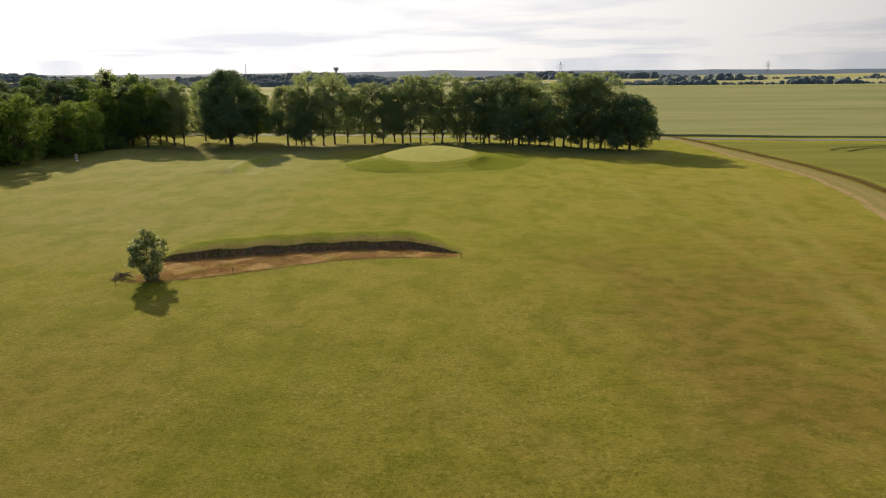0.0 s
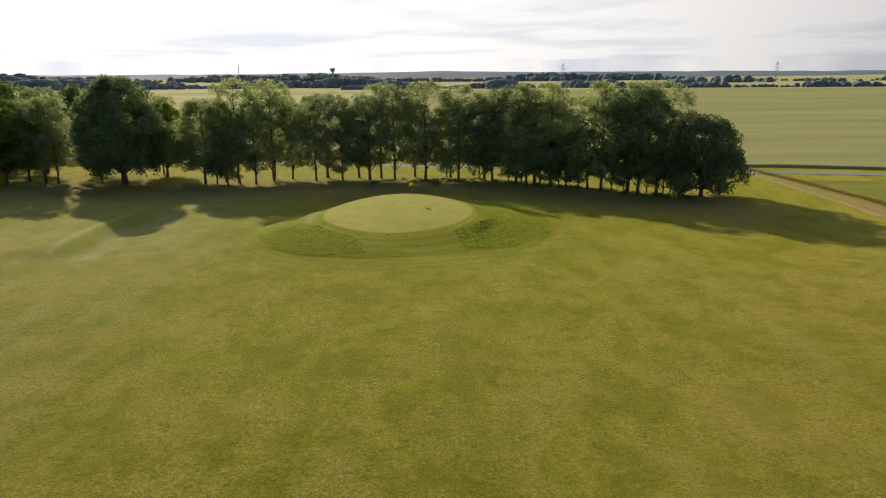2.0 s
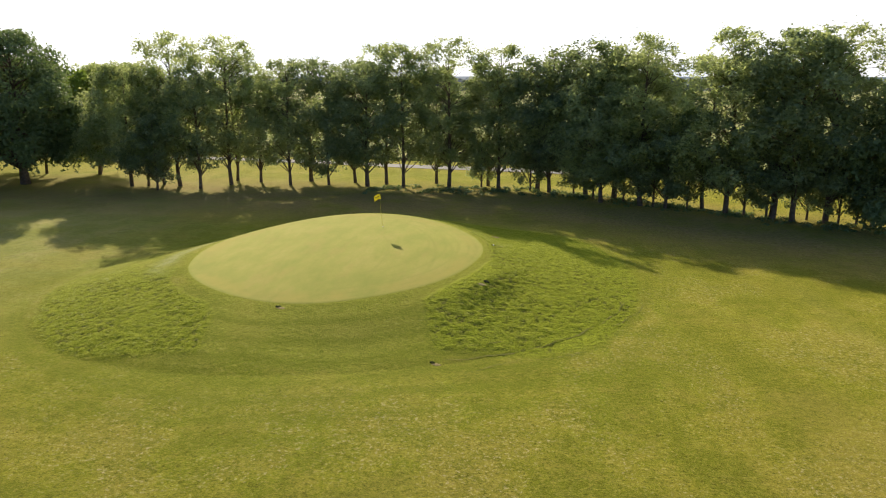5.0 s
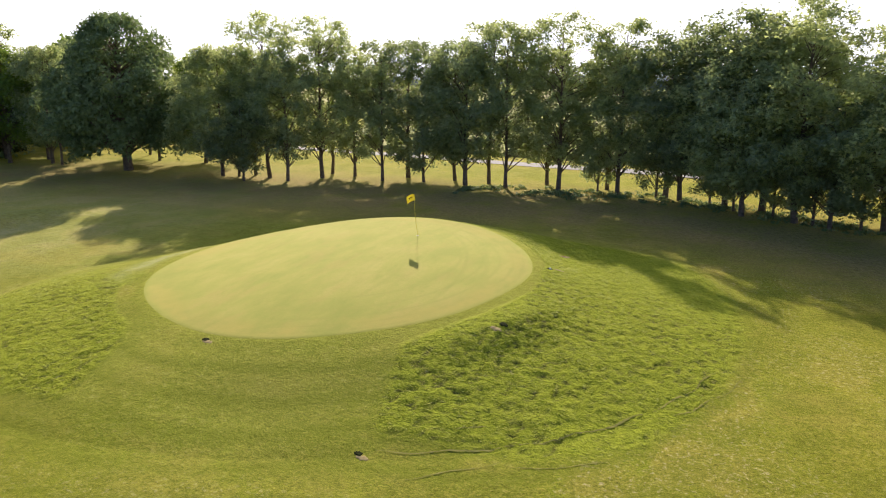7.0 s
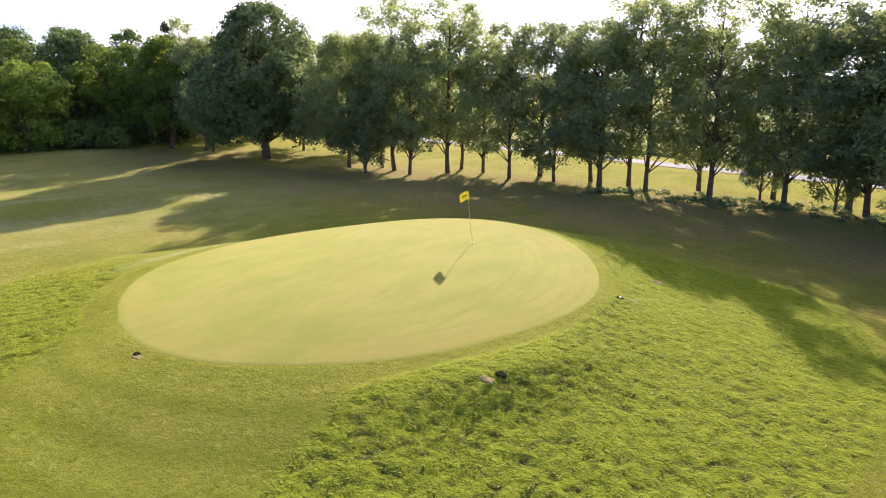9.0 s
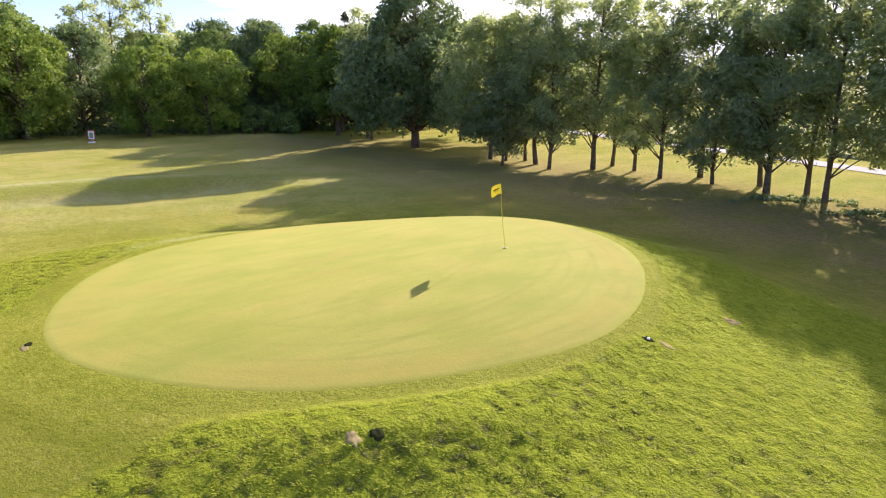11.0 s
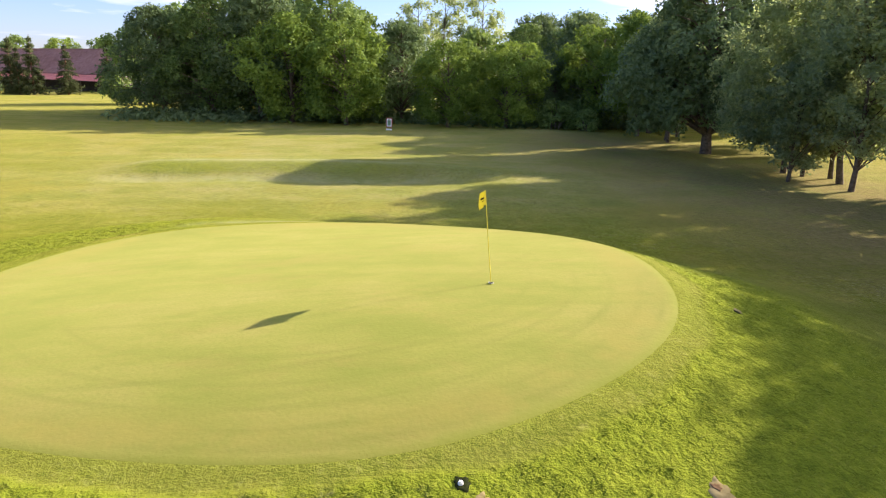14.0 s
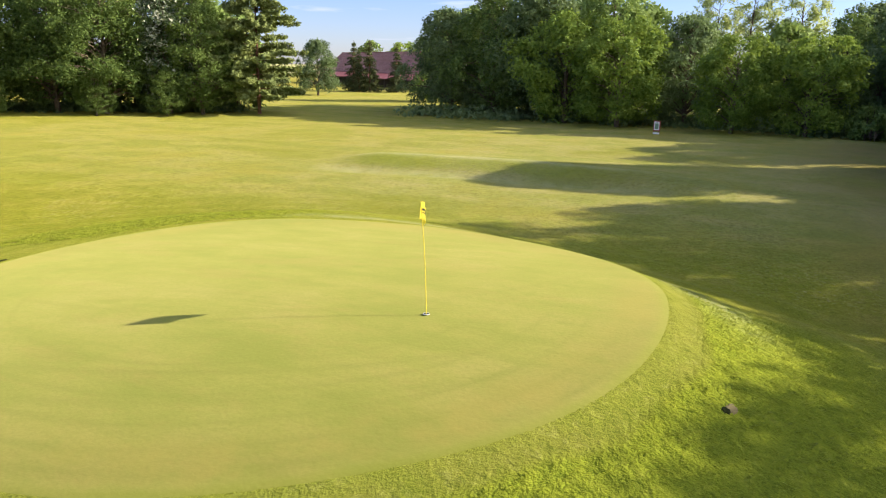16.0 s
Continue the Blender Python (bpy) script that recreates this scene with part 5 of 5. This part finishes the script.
def flag_cloth():
    m = Mat("flag_cloth", 0.8, 0.1)
    n = m.noise(30, 3, 0.6, local=True)
    m.done(m.ramp(n, (0.35, (0.60, 0.53, 0.05)), (0.65, (0.70, 0.62, 0.08))))
    t = m.n.new("ShaderNodeBsdfTranslucent"); t.inputs["Color"].default_value = (0.72, 0.66, 0.10, 1)
    s = m.n.new("ShaderNodeMixShader"); s.inputs[0].default_value = 0.45
    m.l.new(m.bsdf.outputs[0], s.inputs[1]); m.l.new(t.outputs[0], s.inputs[2]); m.l.new(s.outputs[0], m.outlet.inputs["Surface"])
    return m.mat


PINX, PINY = -0.87, 125.93


def flagstick():
    z0 = float(land(PINX, PINY)) + 0.03
    root = base("flagstick", pose(PINX, PINY, z0), "yellow golf flagstick leaning in the hole", "flagstick")
    top_ = Vector((-0.11, -0.18, 2.08))
    pts = [top_ * t + Vector((-0.05 * math.sin(math.pi * t), 0, 0)) for t in np.linspace(-0.04, 1, 9)]
    put("pole", mesh_np("pole", *join_np([tube_np(pts, [0.009 - 0.002 * i / 8 for i in range(9)], 8)]), MAT_YELLOW, True), root)
    n, k, wd, ht = 22, 14, 0.41, 0.31
    out_dir, side = Vector((-0.995, -0.10, 0)).normalized(), Vector((0.10, -0.995, 0)).normalized()
    def cloth(u, v, off=0.0):
        ripple = 0.05 * u * math.sin(u * 7 + v * 2.2)
        fall = -0.19 * u * u
        return top_ * (1 - 0.0 * v) + Vector((0.06 * (1 - v), 0, 0)) + out_dir * wd * u * 0.96 + side * (ripple + off) + Vector((0, 0, -ht * (1 - v) + fall - 0.01))
    V = np.array([[tuple(cloth(i / (n - 1), j / (k - 1))) for j in range(k)] for i in range(n)]).reshape(-1, 3)
    idx_ = np.arange(n * k).reshape(n, k)
    q = np.stack([idx_[:-1, :-1], idx_[1:, :-1], idx_[1:, 1:], idx_[:-1, 1:]], -1).reshape(-1, 4)
    fl = put("flag", mesh_np("flag", V, q, flag_cloth(), True), root, label="fluttering yellow cloth flag with dark print")
    md = fl.modifiers.new("thick", "SOLIDIFY"); md.thickness, md.offset = 0.003, 0
    for off in (0.006, -0.006):
        for u0, u1, v0, v1 in ((0.24, 0.80, 0.50, 0.62), (0.34, 0.76, 0.36, 0.41)):
            m_, c_ = 10, 3
            V = np.array([[tuple(cloth(u0 + (u1 - u0) * i / (m_ - 1), v0 + (v1 - v0) * j / (c_ - 1), off)) for j in range(c_)] for i in range(m_)]).reshape(-1, 3)
            idx_ = np.arange(m_ * c_).reshape(m_, c_)
            q = np.stack([idx_[:-1, :-1], idx_[1:, :-1], idx_[1:, 1:], idx_[:-1, 1:]], -1).reshape(-1, 4)
            put("print_bar", mesh_np("print_bar", V, q, MAT_DARK, True), fl)
    # cup
    cup = base("golf_hole", pose(PINX, PINY, z0), "white-rimmed cup in the green, its shaded inside a dark flat disc", "hole")
    bm = bmesh.new()
    ring = [bm.verts.new((math.cos(a) * r, math.sin(a) * r, z)) for r, z in ((0.054, 0.004), (0.058, 0.008), (0.064, 0.002)) for a in np.linspace(0, 2 * math.pi, 24, endpoint=False)]
    for j in range(2):
        for i in range(24):
            bm.faces.new((ring[j * 24 + i], ring[(j + 1) * 24 + i], ring[(j + 1) * 24 + (i + 1) % 24], ring[j * 24 + (i + 1) % 24]))
    bmesh.ops.recalc_face_normals(bm, faces=bm.faces)
    part("rim", bm, MAT_WHITE, cup, smooth=True)
    # black disc level with the rim paints the shaded depth of the cup
    bm = bmesh.new(); bmesh.ops.create_circle(bm, cap_ends=True, segments=24, radius=0.056, matrix=Matrix.Translation((0, 0, 0.003)))
    part("cup_floor", bm, MAT_DARK, cup)


flagstick()


MAT_SAND_DARK = plain("crumbled_soil", (0.10, 0.060, 0.030), (0.24, 0.150, 0.075), 9, 1.0, 0.03, 0.4, 0.01)


def pit(x, y, r, head=True, spill=(0.5, -0.3), bare=False):
    """A small hole in the bank with a sprinkler head and scattered soil."""
    z0 = float(land(x, y))
    root = base("sprinkler_pit", pose(x, y, z0), "bare scrape of reddish soil in the grass bank" if bare else "small hole with spilled soil in the grass bank, its shade a dark flat disc", "scrape" if bare else "hole", "" if bare else "holes round the green")
    rng = np.random.default_rng(int(abs(x * 100)))
    def patch(cx, cy, rx, ry, lift_, rough_):
        """An irregular flat patch that lies on the ground."""
        bm = bmesh.new()
        wob = [rng.uniform(1 - rough_, 1 + rough_) for _ in range(20)]
        prev = None
        for rr_, up in ((0.02, lift_), (0.5, lift_), (0.85, lift_), (1.1, -0.03)):
            cur = []
            for i, a in enumerate(np.linspace(0, 2 * math.pi, 20, endpoint=False)):
                px, py = cx + math.cos(a) * rx * rr_ * wob[i], cy + math.sin(a) * ry * rr_ * wob[i]
                cur.append(bm.verts.new((px, py, float(land(x + px, y + py)) - z0 + up)))
            if prev:
                for i in range(20):
                    bm.faces.new((prev[i], cur[i], cur[(i + 1) % 20], prev[(i + 1) % 20]))
            prev = cur
        return bm
    part("spilled_soil", patch(spill[0] * r * 3.0, spill[1] * r * 3.0, r * 1.5, r * 0.85, 0.008, 0.3), MAT_SOIL, root, "pale brown spilled soil", True)
    if bare:
        part("loose_soil", patch(0, 0, r * 0.5, r * 0.35, 0.016, 0.3), MAT_SAND_DARK, root, "darker crumbled soil", True)
        return
    # the ground isn't cut: a dark disc on top paints the hole's shade
    part("pit_floor", patch(0, 0, r, r * 0.75, 0.018, 0.22), MAT_PIT_SHADE, root, smooth=True)
    if head:
        bm = bmesh.new()
        bmesh.ops.create_cone(bm, cap_ends=True, segments=18, radius1=0.04, radius2=0.036, depth=0.03, matrix=Matrix.Translation((0.02, -0.02, 0.03)))
        bmesh.ops.create_cone(bm, cap_ends=True, segments=14, radius1=0.03, radius2=0.025, depth=0.02, matrix=Matrix.Translation((0.02, -0.02, 0.05)))
        part("sprinkler_head", bm, MAT_WHITE, root, "pale plastic sprinkler head")


PITS = ((6.17, 116.86, 0.16, False, (-0.35, -0.80)), (6.06, 124.41, 0.15, True, (0.78, 0.52)), (5.94, 127.98, 0.2, None, (0.1, 0.05)),
        (-2.82, 112.55, 0.13, False, (0.4, -0.3)), (4.6, 109.2, 0.12, False, (0.5, -0.3)), (0.34, 131.14, 0.095, False, (-0.4, 0.3)))
for x, y, r, hd, way in PITS:
    pit(x, y, r, hd, way, hd is None)


def course_sign(x, y):
    root = base("course_sign", pose(x, y, float(land(x, y)), 0, 0, 72), "upright hole sign with red frame and white panel", "sign")
    for s in (1, -1):
        bm = bmesh.new(); block(bm, (0.06, 0.06, 1.3), (s * 0.26, 0.0, 0), 0.008); part("post", bm, MAT_RED, root)
    bm = bmesh.new(); block(bm, (0.70, 0.05, 1.0), (0, 0, 0.32), 0.01); part("board", bm, MAT_RED, root)
    bm = bmesh.new(); block(bm, (0.54, 0.012, 0.84), (0, -0.031, 0.40), 0.003); part("panel", bm, MAT_WHITE, root)
    bm = bmesh.new(); block(bm, (0.36, 0.006, 0.56), (0, -0.042, 0.50)); part("hole_map", bm, MAT_PANEL, root)
    bm = bmesh.new(); block(bm, (0.30, 0.006, 0.03), (0, -0.042, 1.14)); part("print_bar", bm, MAT_DARK, root)
    bm = bmesh.new(); block(bm, (0.62, 0.22, 0.16), (0, -0.1, 0), 0.02); part("plinth", bm, MAT_WHITE, root, "white concrete plinth")


course_sign(-64.6, 125.4)


def stake(x, y, lean_=0.0, h=0.55):
    root = base("marker_stake", pose(x, y, float(land(x, y)), lean_, lean_ * 0.6, 0), "thin weathered stake beside the bunker", "stake", "stakes round the bunker")
    put("shaft", mesh_np("shaft", *join_np([tube_np([(0, 0, -0.1), (0.01, 0, h * 0.5), (0, 0, h)], [0.02, 0.018, 0.016], 7)]), MAT_STAKE), root)
    bm = bmesh.new(); bmesh.ops.create_cone(bm, cap_ends=True, segments=7, radius1=0.022, radius2=0.004, depth=0.06, matrix=Matrix.Translation((0, 0, h + 0.03)))
    part("tip", bm, MAT_STAKE, root)


for x, y, l in ((-5.6, 54.9, 6), (1.4, 55.2, -8), (-15.8, 51.2, 3), (-23.6, 49.0, 5)):
    stake(x, y, l)


def wheel_rut(a0, a1, bend, slope, start, width, seed):
    """A broken, muddy wheel rut round the foot of the green's mound, at a distance that changes along the arc."""
    rng = np.random.default_rng(seed)
    vs, fs, run = [], [], 0
    steps = int((a1 - a0) * 5)
    for k, deg in enumerate(np.linspace(a0, a1, steps)):
        ang, r = radians(deg), bend * deg * deg + slope * deg + start + 0.05 * math.sin(deg * 0.9 + seed) + rng.uniform(-0.012, 0.012)
        fade = min(1.0, 6.0 * min(k, steps - 1 - k) / steps)
        w = width * fade * max(0.0, 0.75 + 0.55 * math.sin(deg * 0.55 + seed) * math.sin(deg * 0.21 + 2 * seed) + rng.uniform(-0.45, 0.45))
        if w < 0.004:
            run = 0
            continue
        for s in (-1, 1):
            px, py = GX + math.cos(ang) * (r + w * s), GY + math.sin(ang) * (r + w * s)
            vs.append((px, py, float(land(px, py)) + 0.014))
        run += 1
        if run > 1:
            n = len(vs)
            fs.append((n - 4, n - 3, n - 1, n - 2))
    put("wheel_rut", mesh_np("wheel_rut", np.array(vs), np.array(fs), MAT_SOIL_DARK, True),
        label="broken dark wheel rut in the grass round the mound", category="wheel rut", group="ruts round the mound", kind="structure")


MAT_SOIL_DARK = plain("rut_soil", (0.110, 0.120, 0.022), (0.23, 0.22, 0.060), 3.0, 1.0, 0.03, 0.8, 0.05, False)
for arc in ((-61, -12, -0.000487, 0.0009, 15.96, 0.032, 1), (-59, -47, -0.0006, -0.0683, 13.59, 0.020, 2), (-47.5, -38, 0.0, 0.1059, 20.85, 0.020, 3),
            (-50.5, -46, 0.0, 0.0266, 15.14, 0.026, 4), (-30, -10, -0.0015, -0.0126, 16.84, 0.018, 5)):
    wheel_rut(*arc)


def branch_pile(x, y):
    root = base("branch_pile", pose(x, y, float(land(x, y)) + 0.02), "heap of dead grey branches beside the willow bush", "branches")
    rng = np.random.default_rng(77)
    for k in range(16):
        a, l, up = rng.uniform(0, 6.28), rng.uniform(0.4, 0.9), rng.uniform(0.0, 0.35)
        c = rng.normal(0, 0.25, 2)
        p0, p1 = (c[0] - math.cos(a) * l, c[1] - math.sin(a) * l, 0.02 + up * 0.4), (c[0] + math.cos(a) * l, c[1] + math.sin(a) * l, 0.05 + up)
        mid = tuple((u + w) / 2 + rng.normal(0, 0.05) for u, w in zip(p0, p1))
        put("branch", mesh_np("branch", *join_np([tube_np([p0, mid, p1], [0.035, 0.028, 0.008], 5)]), MAT_STAKE), root)


branch_pile(-23.6, 50.3)


# ---- grass blades ----
def tufts(name, seed, pts, h, blades, spread, material, label):
    """Tufts of bent blades at the given places, in one mesh."""
    rng = np.random.default_rng(seed)
    n = len(pts) * blades
    p = np.repeat(pts, blades, 0) + rng.normal(0, spread, (n, 2))
    z = land(p[:, 0], p[:, 1])
    a = rng.uniform(0, 2 * np.pi, n)
    hh = h * rng.uniform(0.5, 1.3, n)
    w = 0.008 + 0.008 * rng.uniform(0, 1, n)
    dx, dy = np.cos(a), np.sin(a)
    bend = hh * rng.uniform(0.7, 2.0, n)
    b0 = np.stack([p[:, 0] - dy * w, p[:, 1] + dx * w, z - 0.01], 1)
    b1 = np.stack([p[:, 0] + dy * w, p[:, 1] - dx * w, z - 0.01], 1)
    tip = np.stack([p[:, 0] + dx * bend, p[:, 1] + dy * bend, z + hh], 1)
    v = np.stack([b0, b1, tip], 1).reshape(-1, 3)
    put(name, mesh_np(name, v, np.arange(3 * n).reshape(-1, 3), material), label=label, category="grass", kind="stuff")


rng = np.random.default_rng(5)


def tussocks(name, seed, pts, blades, material, label):
    """Small domes of grass: blades that lean out of each tuft's middle, in one mesh."""
    r = np.random.default_rng(seed)
    n = len(pts) * blades
    big = np.repeat(r.uniform(0.55, 1.5, len(pts)), blades)
    a, q = r.uniform(0, 2 * np.pi, n), r.uniform(0, 1, n) ** 0.6
    dx, dy = np.cos(a), np.sin(a)
    px, py = np.repeat(pts[:, 0], blades) + dx * q * 0.085 * big, np.repeat(pts[:, 1], blades) + dy * q * 0.085 * big
    z = np.repeat(land(pts[:, 0], pts[:, 1]), blades) - 0.015
    up = 0.030 * big * r.uniform(0.6, 1.2, n) * (1 - 0.45 * q)
    out = 0.055 * big * (0.3 + q) * r.uniform(0.5, 1.4, n)
    w = r.uniform(0.011, 0.022, n)
    b0 = np.stack([px - dy * w, py + dx * w, z], 1)
    b1 = np.stack([px + dy * w, py - dx * w, z], 1)
    tip = np.stack([px + dx * out, py + dy * out, z + up], 1)
    put(name, mesh_np(name, np.stack([b0, b1, tip], 1).reshape(-1, 3), np.arange(3 * n).reshape(-1, 3), material), label=label, category="grass", kind="stuff")


ga, gb = np.meshgrid(np.arange(-18, 17, 0.115), np.arange(102, 136, 0.115))
cand = np.stack([ga.ravel(), gb.ravel()], 1) + rng.uniform(-0.08, 0.08, (ga.size, 2))
zone = rough_zone(cand[:, 0], cand[:, 1])
keep = (zone > 0.3) & (rng.uniform(0, 1, len(cand)) < 0.66 * zone + 0.6 * (tussock(cand[:, 0], cand[:, 1], 4.2, 5.0) - 0.4) - 1.2 * clod(cand[:, 0], cand[:, 1]))
for px, py, pr, _, _ in PITS:
    keep &= np.hypot(cand[:, 0] - px, cand[:, 1] - py) > pr * 1.5
tussocks("rough_grass", 6, cand[keep], 7, BLADE, "long tufted green grass on the mound's banks")
cand = np.stack([rng.uniform(-24, 2.5, 16000), rng.uniform(48, 62, 16000)], 1)
u_, v_, f_, b_ = bunker_uv(cand[:, 0], cand[:, 1])
sel = (u_ > 0.01) & (u_ < 0.99) & (v_ > 0.02) & (v_ < 0.95) & (wobble(cand[:, 0], cand[:, 1], 0.9) > -0.1)
tufts("dry_weeds", 7, cand[sel][:3600], 0.14, 8, 0.18, BLADE_DRY, "dry straw-coloured weeds in the bunker sand")
sel = (u_ > 0.02) & (u_ < 0.98) & (v_ > 0.04) & (v_ < 0.7) & (wobble(cand[:, 0], cand[:, 1], 1.3, 3.0) > 0.35)
tufts("green_weeds", 17, cand[sel], 0.10, 9, 0.15, BLADE, "small green weeds sprouting in the bunker sand")
sel = (u_ > 0.0) & (u_ < 1.0) & (np.abs(cand[:, 1] - f_) < 0.18)
tufts("edge_grass", 14, np.repeat(cand[sel], 3, 0) + rng.normal(0, 0.12, (3 * int(sel.sum()), 2)), 0.07, 8, 0.10, BLADE_DEAD, "ragged yellowing grass along the bunker's front edge")
sel = (u_ > 0.0) & (u_ < 1.0) & (cand[:, 1] > b_ + 0.3) & (cand[:, 1] < b_ + 0.9)
tufts("lip_grass", 8, cand[sel][::2], 0.09, 8, 0.12, BLADE, "ragged grass hanging over the bunker's lip")
sel = (u_ > 0.0) & (u_ < 1.0) & (cand[:, 1] > b_ + 0.25) & (cand[:, 1] < b_ + 1.1 + 0.4 * wobble(cand[:, 0], cand[:, 1], 0.8))
tufts("dead_grass", 10, cand[sel], 0.08, 5, 0.12, BLADE_DEAD, "brown dead grass along the bunker's bank")
yv = rng.uniform(30, 166, 5200)
xv = verge_x(yv) + rng.normal(0.5, 0.45, 5200)
tufts("verge_weeds", 9, np.stack([xv, yv], 1), 0.34, 6, 0.15, BLADE_DEAD, "brown dry weeds in the ditch beside the track")


def undergrowth(name, seed, x, y, low, high, per, leaf, material, label):
    """Low leafy growth heaped round the given places, in one mesh."""
    r = np.random.default_rng(seed)
    cx, cy = np.repeat(x, per), np.repeat(y, per)
    size = np.repeat(r.uniform(low, high, len(x)), per)
    d = r.normal(size=(len(cx), 3)); d[:, 2] = np.abs(d[:, 2])
    d /= np.linalg.norm(d, axis=1, keepdims=True)
    p = np.stack([cx, cy, land(cx, cy)], 1) + d * size[:, None] * np.array([1.5, 1.2, 0.8])
    v, f = leaves_np(r, p, d + r.normal(size=d.shape) * 0.5 + np.array([0, 0, 0.4]), leaf, leaf * 0.7, 0.2)
    put(name, mesh_np(name, v, f, material), label=label, category="undergrowth", kind="stuff")


ux = rng.uniform(-8, 35, 620)
uy = 154.4 - 0.62 * np.maximum(ux - 8, 0) - 0.45 * np.maximum(-5 - ux, 0) + rng.normal(0, 1.2, 620)
on = wobble(ux, uy, 0.55) + rng.normal(0, 0.3, 620) > -0.1
undergrowth("undergrowth", 21, ux[on], uy[on], 0.10, 0.36, 22, 0.2, LEAF_CHESTNUT, "low green ivy and brambles at the feet of the trees")
# added dark clumps hide lit ground behind, as the wood's deep shade
uy = rng.uniform(93, 160, 330)
undergrowth("undergrowth", 22, -79.5 + rng.normal(0, 2.2, 330) + 0.16 * np.maximum(uy - 125, 0), uy, 0.6, 2.0, 36, 0.5, LEAF_CHESTNUT, "dark leaf clumps added to stand in for the shaded inside of the wood")
# same added dark band, in place of shade at the grove's foot
ut = rng.uniform(-0.3, 1.05, 200)
undergrowth("undergrowth", 23, -53.5 - 13.5 * ut + rng.normal(0, 1.6, 200), 49.5 + 20.5 * ut + rng.normal(0, 1.6, 200), 0.6, 1.8, 36, 0.45, LEAF_CHESTNUT, "dark leaf clumps added to stand in for shade at the foot of the grove")
